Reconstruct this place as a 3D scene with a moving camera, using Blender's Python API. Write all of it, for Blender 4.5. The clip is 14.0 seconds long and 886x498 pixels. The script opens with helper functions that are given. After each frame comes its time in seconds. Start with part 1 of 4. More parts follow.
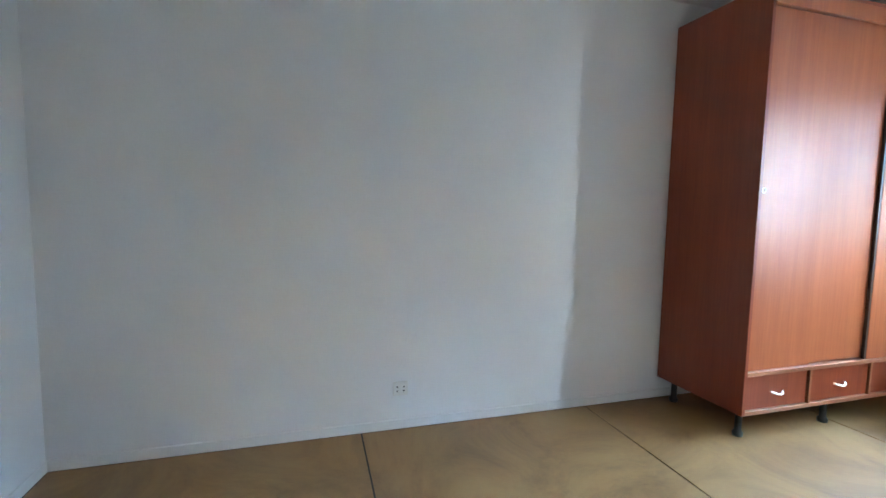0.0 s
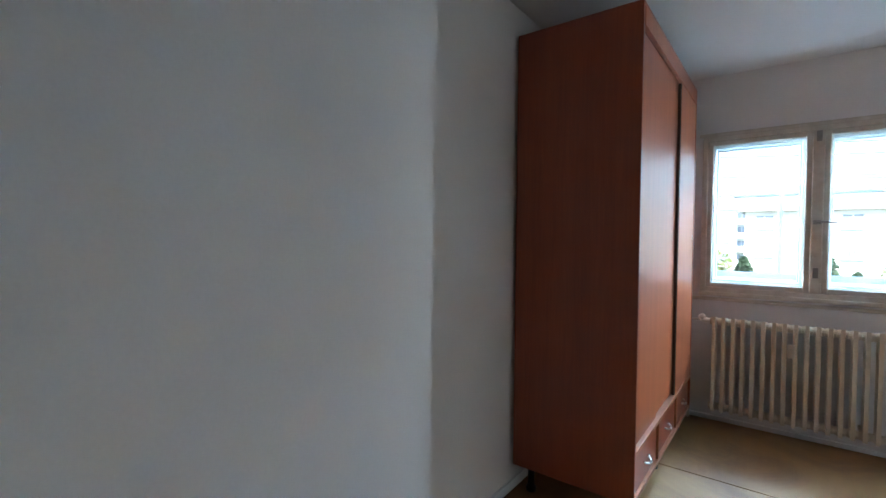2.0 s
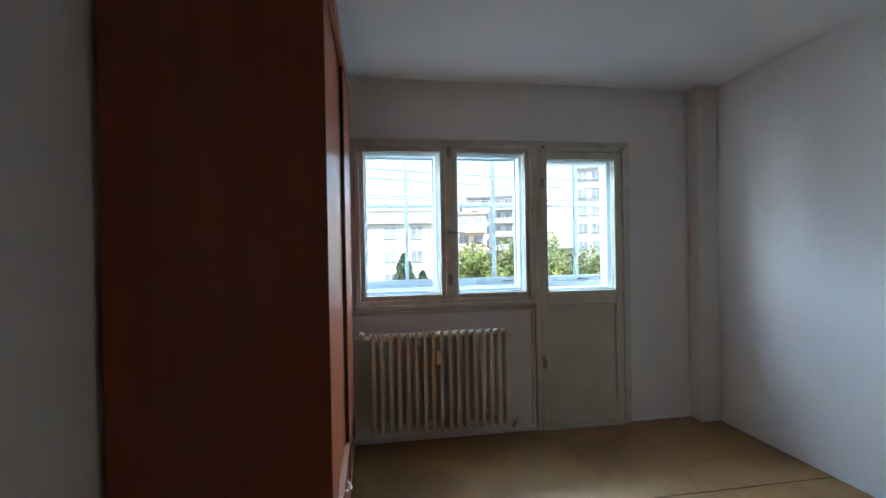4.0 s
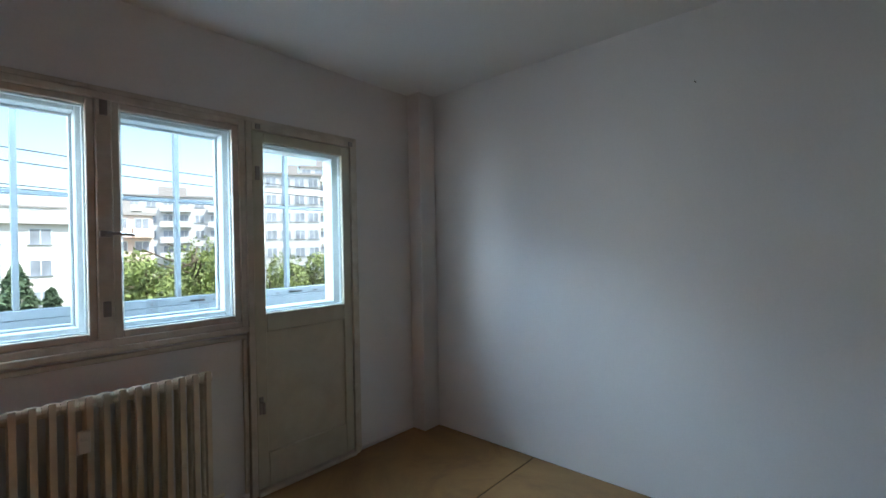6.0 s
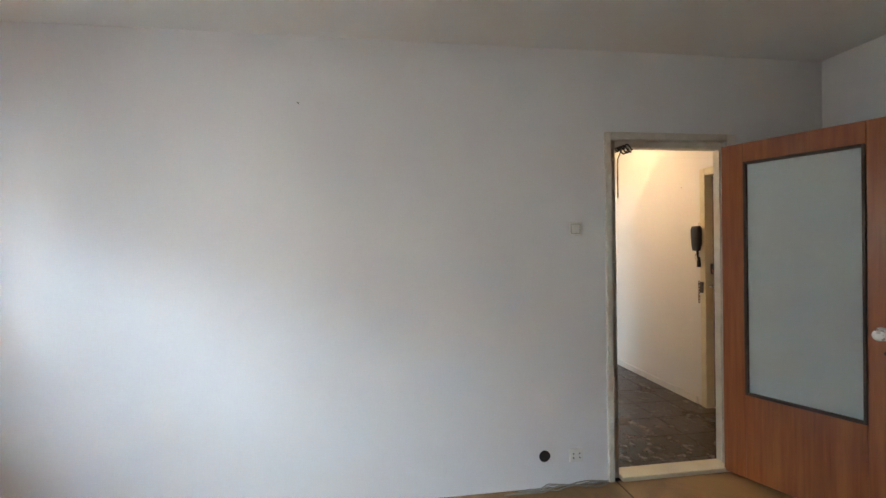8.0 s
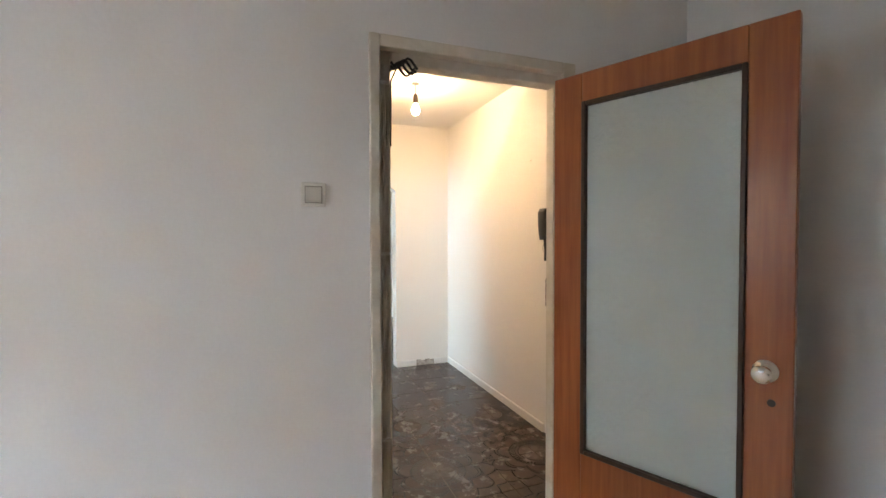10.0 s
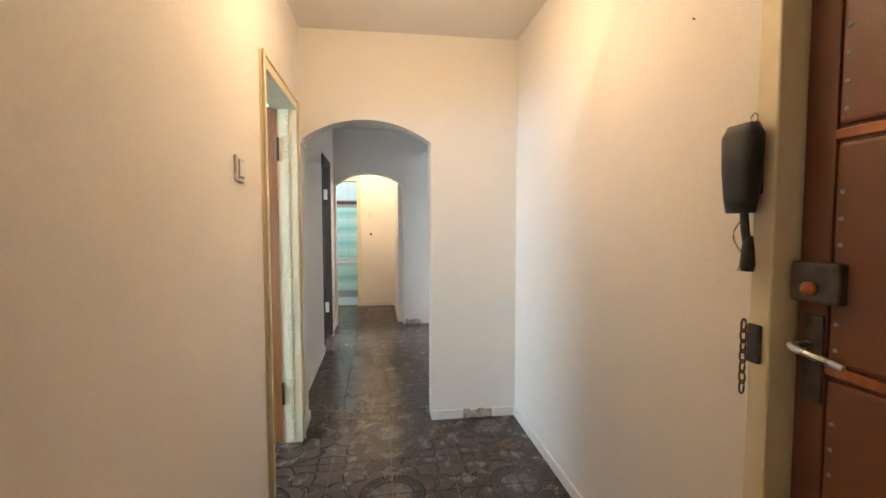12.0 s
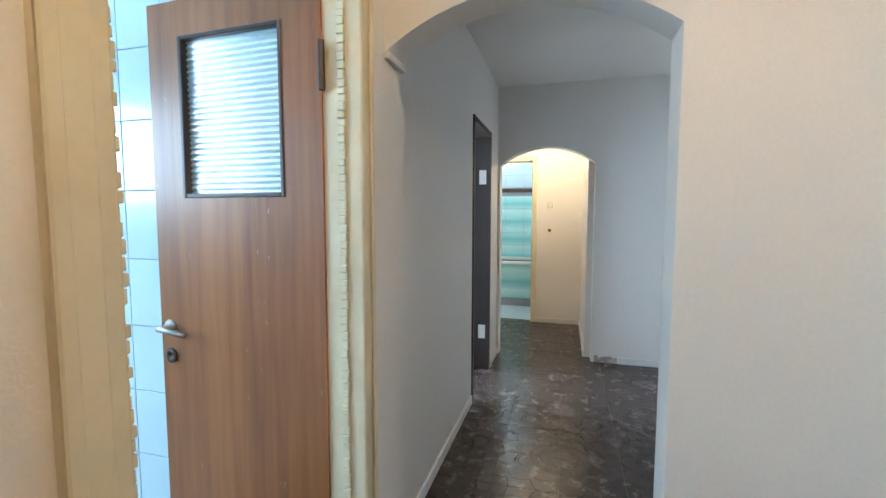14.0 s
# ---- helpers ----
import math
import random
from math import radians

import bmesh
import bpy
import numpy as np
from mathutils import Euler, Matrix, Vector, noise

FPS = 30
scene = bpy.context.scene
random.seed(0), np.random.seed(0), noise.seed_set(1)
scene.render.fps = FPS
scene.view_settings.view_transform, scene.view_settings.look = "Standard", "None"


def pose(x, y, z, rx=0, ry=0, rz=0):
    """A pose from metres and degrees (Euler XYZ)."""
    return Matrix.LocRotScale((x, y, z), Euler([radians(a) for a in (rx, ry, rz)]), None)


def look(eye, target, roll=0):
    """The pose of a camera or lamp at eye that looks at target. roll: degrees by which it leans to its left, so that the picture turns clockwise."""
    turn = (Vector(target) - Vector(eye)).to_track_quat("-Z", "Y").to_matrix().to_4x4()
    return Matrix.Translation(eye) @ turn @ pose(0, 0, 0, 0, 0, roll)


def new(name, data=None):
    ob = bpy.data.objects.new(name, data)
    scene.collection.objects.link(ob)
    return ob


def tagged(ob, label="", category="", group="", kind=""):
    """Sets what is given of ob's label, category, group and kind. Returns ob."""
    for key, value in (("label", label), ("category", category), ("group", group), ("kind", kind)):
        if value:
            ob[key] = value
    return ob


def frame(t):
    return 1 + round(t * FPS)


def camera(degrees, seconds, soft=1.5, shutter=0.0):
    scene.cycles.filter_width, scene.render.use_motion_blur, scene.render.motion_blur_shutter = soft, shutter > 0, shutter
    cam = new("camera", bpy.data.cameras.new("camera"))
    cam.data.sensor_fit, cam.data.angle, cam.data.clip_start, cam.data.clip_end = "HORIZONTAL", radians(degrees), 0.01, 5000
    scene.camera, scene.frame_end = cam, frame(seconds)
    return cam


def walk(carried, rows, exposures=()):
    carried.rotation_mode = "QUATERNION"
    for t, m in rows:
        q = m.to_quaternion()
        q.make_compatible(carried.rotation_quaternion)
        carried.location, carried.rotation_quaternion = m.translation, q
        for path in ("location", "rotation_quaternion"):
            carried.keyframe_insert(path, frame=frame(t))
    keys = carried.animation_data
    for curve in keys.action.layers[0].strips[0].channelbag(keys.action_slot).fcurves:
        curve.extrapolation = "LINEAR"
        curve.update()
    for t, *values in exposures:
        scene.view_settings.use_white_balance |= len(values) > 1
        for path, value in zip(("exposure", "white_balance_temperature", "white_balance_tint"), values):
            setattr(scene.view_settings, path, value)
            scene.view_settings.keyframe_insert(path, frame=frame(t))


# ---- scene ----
cam = camera(90.2, 14.0)
PATH = [
    (0, (2.39, 1.201, 1.237), (0.479, 1.763, 1.066), 1.0),
    (0.5, (2.027, 1.185, 1.238), (0.182, 1.943, 1.085), 1.2),
    (1, (1.667, 1.268, 1.301), (-0.047, 2.29, 1.162), 1.0),
    (1.5, (1.344, 1.274, 1.334), (-0.156, 2.594, 1.24), 1.0),
    (2, (1.14, 1.337, 1.365), (-0.08, 2.921, 1.31), 0.5),
    (2.5, (0.935, 1.513, 1.366), (0.083, 3.322, 1.351), -0.1),
    (3, (0.856, 1.699, 1.406), (0.384, 3.642, 1.383), -0.2),
    (3.2, (0.79, 1.769, 1.398), (0.488, 3.746, 1.382), -0.4),
    (5.3, (0.759, 2.552, 1.383), (1.885, 4.204, 1.381), -1.1),
    (5.5, (0.765, 2.621, 1.393), (2.005, 4.19, 1.391), -1.1),
    (6, (0.852, 2.721, 1.394), (2.338, 4.059, 1.388), -1.1),
    (6.5, (0.971, 2.823, 1.378), (2.697, 3.834, 1.379), -1.1),
    (7, (0.949, 2.916, 1.403), (2.861, 3.505, 1.405), -0.9),
    (7.5, (0.885, 2.949, 1.419), (2.881, 3.084, 1.418), -1.0),
    (8, (0.921, 2.832, 1.431), (2.901, 2.552, 1.417), -0.9),
    (8.4, (1.049, 2.61, 1.415), (2.97, 2.055, 1.399), -0.6),
    (8.7, (1.138, 2.458, 1.408), (3.023, 1.79, 1.395), -0.4),
    (10.8, (2.45, 1.395, 1.349), (4.33, 0.715, 1.276), -0.1),
    (11, (2.612, 1.296, 1.342), (4.516, 0.688, 1.254), -0.1),
    (11.5, (3.015, 1.092, 1.321), (4.966, 0.667, 1.212), -0.2),
    (12, (3.436, 0.994, 1.33), (5.412, 0.71, 1.217), -0.1),
    (12.5, (3.859, 0.925, 1.33), (5.846, 0.728, 1.213), 0.0),
    (13, (4.281, 0.876, 1.336), (6.274, 0.77, 1.216), -0.6),
    (13.5, (4.727, 0.878, 1.353), (6.719, 0.991, 1.215), 0.3),
    (14, (5.055, 0.935, 1.367), (6.975, 1.47, 1.209), 0.1),
]
EXPOSURES = [(0, 3.25, 5600, 3), (1, 3.25, 5600, 3), (2, 2.35, 5700, 5), (3.2, 1.75, 5900, 7), (5.3, 1.2, 6100, 6), (6.3, 1.25, 6100, 6), (7.2, 2.1, 6600, 9), (8.7, 2.7, 6900, 12), (10.8, 3.1, 7300, 16), (11.5, 2.75, 8100, 20), (12, 2.5, 7000, 14), (12.5, 2.4, 6100, 9), (13, 2.4, 5700, 7), (14, 2.3, 6000, 8)]
walk(cam, [(t, look(eye, target, roll)) for t, eye, target, roll in PATH], EXPOSURES)

# ---- exposure, world, sun and lamps ----
world = bpy.data.worlds.new("sky")
scene.world = world
world.use_nodes = True
wn = world.node_tree
sky = wn.nodes.new("ShaderNodeTexSky")
sky.sky_type = "NISHITA"
sky.sun_disc = False
sky.sun_elevation = radians(48)
sky.sun_rotation = radians(200)
wn.links.new(sky.outputs["Color"], wn.nodes["Background"].inputs["Color"])
wn.nodes["Background"].inputs["Strength"].default_value = 0.15

sun_data = bpy.data.lights.new("sun", "SUN")
sun_data.energy, sun_data.angle, sun_data.color = 5.0, radians(0.5), (1.0, 0.95, 0.87)
sun = new("sun", sun_data)
sun.matrix_world = look((20, -40, 60), (0, 0, 0))


def bulb_light(name, place, watts, colour, radius=0.03):
    d = bpy.data.lights.new(name, "POINT")
    d.energy, d.color, d.shadow_soft_size = watts, colour, radius
    ob = new(name, d)
    ob.location = place
    return ob


def sky_light(name, eye, target, width, height, watts, colour=(0.80, 0.90, 1.0)):
    """An added area lamp that stands in for daylight through an opening."""
    d = bpy.data.lights.new(name, "AREA")
    d.shape, d.size, d.size_y, d.energy, d.color = "RECTANGLE", width, height, watts, colour
    ob = new(name, d)
    ob.matrix_world = look(eye, target)
    return ob


DAY = (0.90, 0.95, 1.0)
# Three lamps added out of sight in the loggia to strengthen the room's daylight.
sky_light("loggia_top_fill", (2.0, 6.5, 2.60), (2.0, 3.6, 1.5), 6.0, 0.36, 135, (0.55, 0.76, 1.0))
sky_light("loggia_west_fill", (-0.60, 6.5, 1.72), (2.4, 4.6, 1.6), 1.9, 1.2, 48, DAY)
sky_light("loggia_east_fill", (4.75, 6.5, 1.72), (1.4, 4.6, 1.6), 2.1, 1.2, 115, DAY)
sky_light("kitchen_window_sky", (5.1, 4.12, 1.80), (5.5, 1.0, 0.6), 1.9, 0.75, 20, (0.50, 0.76, 1.0))
sky_light("side_room_window_sky", (8.25, 4.12, 1.5), (8.25, 1.0, 1.2), 1.6, 1.3, 58, (0.66, 0.82, 1.0))


WARM = (1.0, 0.70, 0.42)
bulb_light("hall_bulb_light", (5.11, 0.81, 2.30), 2.7, WARM)
bulb_light("end_hall_bulb_light", (9.95, 1.15, 2.36), 4.5, (1.0, 0.80, 0.55))
bulb_light("bathroom_light", (11.6, 1.9, 2.3), 5, (0.85, 0.95, 1.0))


# ---- materials ----
def nodes_of(name):
    m = bpy.data.materials.new(name)
    m.use_nodes = True
    return m, m.node_tree, m.node_tree.nodes["Principled BSDF"]


def add(nt, kind, **values):
    n = nt.nodes.new(kind)
    for k, v in values.items():
        n.inputs[k].default_value = v
    return n


def where(nt, scale=(1, 1, 1)):
    """World position, scaled."""
    g = nt.nodes.new("ShaderNodeNewGeometry")
    m = nt.nodes.new("ShaderNodeVectorMath")
    m.operation = "MULTIPLY"
    m.inputs[1].default_value = scale
    nt.links.new(g.outputs["Position"], m.inputs[0])
    return m.outputs[0]


def noisy(nt, vec, scale, detail=4.0, rough=0.55, distortion=0.0):
    n = add(nt, "ShaderNodeTexNoise", Scale=scale, Detail=detail, Roughness=rough, Distortion=distortion)
    nt.links.new(vec, n.inputs["Vector"])
    return n.outputs["Fac"]


def ramp(nt, fac, stops):
    r = nt.nodes.new("ShaderNodeValToRGB")
    while len(r.color_ramp.elements) < len(stops):
        r.color_ramp.elements.new(0.5)
    for e, (p, c) in zip(r.color_ramp.elements, stops):
        e.position, e.color = p, (*c, 1)
    nt.links.new(fac, r.inputs["Fac"])
    return r.outputs["Color"]


def mixed(nt, fac, a, b, mode="MIX"):
    m = nt.nodes.new("ShaderNodeMix")
    m.data_type, m.blend_type = "RGBA", mode
    for sock, v in ((m.inputs["Factor"], fac), (m.inputs["A"], a), (m.inputs["B"], b)):
        if isinstance(v, (int, float)):
            sock.default_value = v
        elif isinstance(v, tuple):
            sock.default_value = (*v, 1)
        else:
            nt.links.new(v, sock)
    return m.outputs["Result"]


def bumped(nt, bsdf, height, strength, distance):
    b = add(nt, "ShaderNodeBump", Strength=strength, Distance=distance)
    nt.links.new(height, b.inputs["Height"])
    nt.links.new(b.outputs["Normal"], bsdf.inputs["Normal"])


def calc(nt, op, a, b=None):
    m = nt.nodes.new("ShaderNodeMath")
    m.operation = op
    for i, v in enumerate((a, b)):
        if v is None:
            continue
        if isinstance(v, (int, float)):
            m.inputs[i].default_value = v
        else:
            nt.links.new(v, m.inputs[i])
    return m.outputs[0]


def painted(name, base, dirt, rough=0.75, amount=0.5, bump=0.25, big=1.3, fine=90):
    """Painted plaster: soft large stains, fine roller grain."""
    m, nt, b = nodes_of(name)
    p = where(nt)
    stain = ramp(nt, noisy(nt, p, big, 5, 0.6, 0.6), [(0.35, dirt), (0.68, base)])
    grain = ramp(nt, noisy(nt, p, fine, 3), [(0.3, tuple(c * 0.93 for c in base)), (0.7, base)])
    nt.links.new(mixed(nt, amount, grain, stain), b.inputs["Base Color"])
    b.inputs["Roughness"].default_value = rough
    h = calc(nt, "ADD", noisy(nt, p, fine * 2, 4), calc(nt, "MULTIPLY", noisy(nt, p, 7, 3), 2.0))
    bumped(nt, b, h, bump, 0.002)
    return m


def wood(name, dark, light, rough=0.35, axis="z", bump=0.1, streak=38, coat=0.0, wear=None):
    """Wood or veneer with grain along one axis."""
    m, nt, b = nodes_of(name)
    s = {"x": (0.05, 1, 1), "y": (1, 0.05, 1), "z": (1, 1, 0.05)}[axis]
    p = where(nt, s)
    fine = noisy(nt, p, streak * 2, 3, 0.6)
    band = noisy(nt, p, streak * 0.3, 4, 0.55)
    f = calc(nt, "ADD", calc(nt, "MULTIPLY", fine, 0.45), calc(nt, "MULTIPLY", band, 0.55))
    col = ramp(nt, f, [(0.34, dark), (0.66, light)])
    patch = noisy(nt, where(nt, (1, 1, 0.3)), 2.2, 1)
    col = mixed(nt, calc(nt, "MULTIPLY", patch, 0.35), col, dark)
    if wear:
        w = ramp(nt, noisy(nt, where(nt, (1, 1, 0.3)), 45, 6, 0.7), [(0.66, (0, 0, 0)), (0.72, (1, 1, 1))])
        col = mixed(nt, w, col, wear)
    nt.links.new(col, b.inputs["Base Color"])
    b.inputs["Roughness"].default_value = rough
    b.inputs["Coat Weight"].default_value = coat
    b.inputs["Coat Roughness"].default_value = 0.15
    bumped(nt, b, fine, bump, 0.001)
    return m


def plain(name, colour, rough=0.5, metal=0.0, spread=0.1, scale=25):
    m, nt, b = nodes_of(name)
    f = noisy(nt, where(nt), scale, 5, 0.6)
    nt.links.new(ramp(nt, f, [(0.3, tuple(c * (1 - spread) for c in colour)), (0.7, tuple(min(1, c * (1 + spread)) for c in colour))]), b.inputs["Base Color"])
    nt.links.new(ramp(nt, f, [(0.3, (rough * 0.85,) * 3), (0.7, (min(1, rough * 1.15),) * 3)]), b.inputs["Roughness"])
    b.inputs["Metallic"].default_value = metal
    return m


def glass(name, tint=(0.95, 0.98, 0.97), rough=0.0, bump=0.0, scale=60, stretch=(1, 1, 1), opaque=0.0):
    m, nt, b = nodes_of(name)
    b.inputs["Base Color"].default_value = (*tint, 1)
    b.inputs["Transmission Weight"].default_value = 1.0 - opaque
    b.inputs["Roughness"].default_value = rough
    b.inputs["IOR"].default_value = 1.45
    if bump:
        bumped(nt, b, noisy(nt, where(nt, stretch), scale, 3), bump, 0.004)
    return m


ROOM_WALL = painted("room_wall_paint", (0.83, 0.82, 0.81), (0.76, 0.755, 0.75), amount=0.55, big=1.1)
CEIL = painted("ceiling_paint", (0.83, 0.83, 0.82), (0.76, 0.75, 0.72), amount=0.5, big=0.9)
HALL_WALL = painted("hall_wall_paint", (0.82, 0.78, 0.73), (0.77, 0.73, 0.68), amount=0.4, big=1.0)
FRAME_OLD = painted("old_ivory_gloss_paint", (0.70, 0.66, 0.58), (0.50, 0.44, 0.35), rough=0.4, amount=0.6, big=9, fine=40)
FRAME_CREAM = painted("yellowed_cream_paint", (0.78, 0.70, 0.50), (0.66, 0.56, 0.36), rough=0.42, amount=0.5, big=7, fine=40)
SASH = painted("white_sash_paint", (0.64, 0.69, 0.71), (0.52, 0.56, 0.57), rough=0.4, amount=0.4, big=10, fine=40)
DOOR_PANEL = painted("dirty_cream_door_paint", (0.62, 0.60, 0.48), (0.50, 0.47, 0.36), rough=0.42, amount=0.6, big=5, fine=30)
RADIATOR = painted("yellowed_radiator_enamel", (0.72, 0.66, 0.54), (0.58, 0.50, 0.38), rough=0.4, amount=0.6, big=8, fine=30)
BASE_WHITE = painted("white_skirting_paint", (0.80, 0.78, 0.74), (0.66, 0.62, 0.57), rough=0.5, amount=0.5, big=9)
CHIPPED = painted("chipped_plaster", (0.55, 0.50, 0.45), (0.22, 0.19, 0.17), rough=0.9, amount=0.9, big=22, bump=0.9)
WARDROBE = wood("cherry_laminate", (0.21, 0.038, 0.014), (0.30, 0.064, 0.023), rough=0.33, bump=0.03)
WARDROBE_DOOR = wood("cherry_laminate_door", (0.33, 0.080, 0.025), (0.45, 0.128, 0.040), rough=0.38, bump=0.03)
WARDROBE_DOOR.node_tree.nodes["Principled BSDF"].inputs["Specular IOR Level"].default_value = 0.55
WARDROBE_EDGE = wood("cherry_edge_band", (0.30, 0.11, 0.05), (0.42, 0.17, 0.08), rough=0.4, axis="y")
OAK_DOOR = wood("varnished_red_oak", (0.24, 0.055, 0.014), (0.50, 0.165, 0.046), rough=0.34, coat=0.2, streak=24)
OAK_OLD = wood("worn_varnished_oak", (0.17, 0.052, 0.012), (0.38, 0.140, 0.036), rough=0.42, coat=0.12, streak=17, wear=(0.40, 0.30, 0.22))
DARK_WOOD = wood("dark_brown_wood", (0.020, 0.012, 0.010), (0.045, 0.026, 0.020), rough=0.4)
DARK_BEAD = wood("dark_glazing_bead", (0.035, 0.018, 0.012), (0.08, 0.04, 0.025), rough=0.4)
LEATHER = painted("brown_leatherette", (0.17, 0.058, 0.024), (0.10, 0.034, 0.016), rough=0.42, amount=0.5, big=6, fine=120, bump=0.5)
STEEL = plain("worn_steel", (0.34, 0.32, 0.30), 0.35, 0.9)
RUST = plain("rusty_iron", (0.17, 0.075, 0.04), 0.7, 0.5, 0.4)
DARK_STEEL = plain("blackened_worn_steel", (0.10, 0.085, 0.075), 0.4, 0.8, 0.35)
CHROME = plain("chrome", (0.85, 0.85, 0.84), 0.28, 1.0, 0.04)
BLACK = plain("black_plastic", (0.012, 0.012, 0.013), 0.35)
WHITE_PLASTIC = plain("white_plastic", (0.75, 0.73, 0.68), 0.35, 0, 0.03)
DARK = plain("dark_hollow", (0.015, 0.013, 0.012), 0.9)
CABLE_GREY = plain("grey_cable", (0.34, 0.31, 0.26), 0.55)
ENAMEL_TILE = plain("pale_blue_wall_tile", (0.50, 0.62, 0.66), 0.12, 0, 0.04, 4)
GROUT = plain("grey_grout", (0.32, 0.34, 0.34), 0.9)
CLEAR = glass("window_glass")
FROST = glass("pebbled_glass", (0.76, 0.86, 0.85), 0.32, 1.0, 55, (1, 1, 0.6), 0.62)
REED = glass("reeded_glass", (0.70, 0.84, 0.86), 0.2, 0.1, 30, (1, 1, 1), 0.35)
# White balcony paint; the shade on its room side is put into the colour.
SHADED_WHITE = painted("weathered_white_paint_in_shade", (0.22, 0.26, 0.29), (0.15, 0.18, 0.20), rough=0.6, amount=0.6, big=8, fine=30)
JOINT = plain("tan_floor_joint", (0.115, 0.085, 0.058), 0.8)
EARTH = plain("grout_dark", (0.05, 0.04, 0.035), 0.9)


def hardboard():
    m, nt, b = nodes_of("varnished_hardboard")
    p = where(nt)
    blot = noisy(nt, p, 1.7, 7, 0.66, 1.0)
    col = ramp(nt, blot, [(0.32, (0.17, 0.076, 0.026)), (0.52, (0.34, 0.185, 0.068)), (0.75, (0.44, 0.27, 0.11))])
    brush = noisy(nt, where(nt, (1, 0.25, 1)), 22, 6, 0.7)
    col = mixed(nt, calc(nt, "MULTIPLY", brush, 0.5), col, (0.30, 0.19, 0.08))
    spot = ramp(nt, noisy(nt, p, 9, 4, 0.7), [(0.70, (0, 0, 0)), (0.78, (1, 1, 1))])
    col = mixed(nt, calc(nt, "MULTIPLY", spot, 0.5), col, (0.16, 0.085, 0.035))
    nt.links.new(col, b.inputs["Base Color"])
    nt.links.new(ramp(nt, blot, [(0.3, (0.42,) * 3), (0.7, (0.6,) * 3)]), b.inputs["Roughness"])
    bumped(nt, b, noisy(nt, p, 60, 5, 0.7), 0.2, 0.002)
    return m


FLOOR = hardboard()
TILE = 0.327
MED_X, MED_Y = 5.557, 0.942


def floor_tile():
    """Dark brown ceramic: a ringed rosette round every second tile corner, scallops about it."""
    m, nt, b = nodes_of("rosette_floor_tile")
    g = nt.nodes.new("ShaderNodeNewGeometry")
    sep = nt.nodes.new("ShaderNodeSeparateXYZ")
    nt.links.new(g.outputs["Position"], sep.inputs[0])

    def local(sock, origin):
        f = calc(nt, "DIVIDE", calc(nt, "SUBTRACT", sock, origin), 2 * TILE)
        f = calc(nt, "SUBTRACT", calc(nt, "FRACT", calc(nt, "ADD", f, 50.5)), 0.5)
        return calc(nt, "MULTIPLY", f, 2 * TILE)

    u, v = local(sep.outputs["X"], MED_X), local(sep.outputs["Y"], MED_Y)
    r = calc(nt, "SQRT", calc(nt, "ADD", calc(nt, "POWER", calc(nt, "ABSOLUTE", u), 2.0), calc(nt, "POWER", calc(nt, "ABSOLUTE", v), 2.0)))
    a = calc(nt, "ARCTAN2", v, u)

    def band(d, centre, half):
        return calc(nt, "LESS_THAN", calc(nt, "ABSOLUTE", calc(nt, "SUBTRACT", d, centre)), half)

    def petals(n, centre, swing, half):
        wob = calc(nt, "MULTIPLY", calc(nt, "ABSOLUTE", calc(nt, "SINE", calc(nt, "MULTIPLY", a, n / 2.0))), swing)
        return band(calc(nt, "SUBTRACT", r, wob), centre, half)

    beads = calc(nt, "MULTIPLY", band(r, 0.142, 0.012), calc(nt, "GREATER_THAN", calc(nt, "SINE", calc(nt, "MULTIPLY", a, 44.0)), -0.2))
    dark_lines = band(r, 0.105, 0.004)
    for extra in (band(r, 0.124, 0.003), band(r, 0.160, 0.005), beads, petals(8, 0.200, 0.055, 0.005), petals(8, 0.185, 0.05, 0.003), petals(12, 0.28, 0.06, 0.005), petals(16, 0.36, 0.05, 0.004)):
        dark_lines = calc(nt, "MAXIMUM", dark_lines, extra)
    flower = calc(nt, "LESS_THAN", r, calc(nt, "ADD", 0.045, calc(nt, "MULTIPLY", calc(nt, "ABSOLUTE", calc(nt, "SINE", calc(nt, "MULTIPLY", a, 3.0))), 0.045)))
    pale = calc(nt, "MULTIPLY", flower, calc(nt, "GREATER_THAN", r, 0.018))
    blot = noisy(nt, where(nt), 10, 6, 0.68)
    base = ramp(nt, blot, [(0.3, (0.036, 0.023, 0.019)), (0.55, (0.070, 0.048, 0.039)), (0.75, (0.125, 0.095, 0.078))])
    light = ramp(nt, noisy(nt, where(nt), 30, 5), [(0.35, (0.07, 0.056, 0.05)), (0.7, (0.145, 0.12, 0.105))])
    col = mixed(nt, pale, base, light)
    disc = band(r, 0.052, 0.052)
    col = mixed(nt, calc(nt, "MULTIPLY", disc, 0.3), col, (0.11, 0.09, 0.08))
    col = mixed(nt, calc(nt, "MULTIPLY", dark_lines, 0.75), col, (0.010, 0.007, 0.006))
    nt.links.new(col, b.inputs["Base Color"])
    nt.links.new(ramp(nt, blot, [(0.3, (0.20,) * 3), (0.75, (0.32,) * 3)]), b.inputs["Roughness"])
    b.inputs["Specular IOR Level"].default_value = 0.42
    bumped(nt, b, calc(nt, "SUBTRACT", calc(nt, "MULTIPLY", blot, 0.4), dark_lines), 0.12, 0.001)
    return m


FLOOR_TILE = floor_tile()


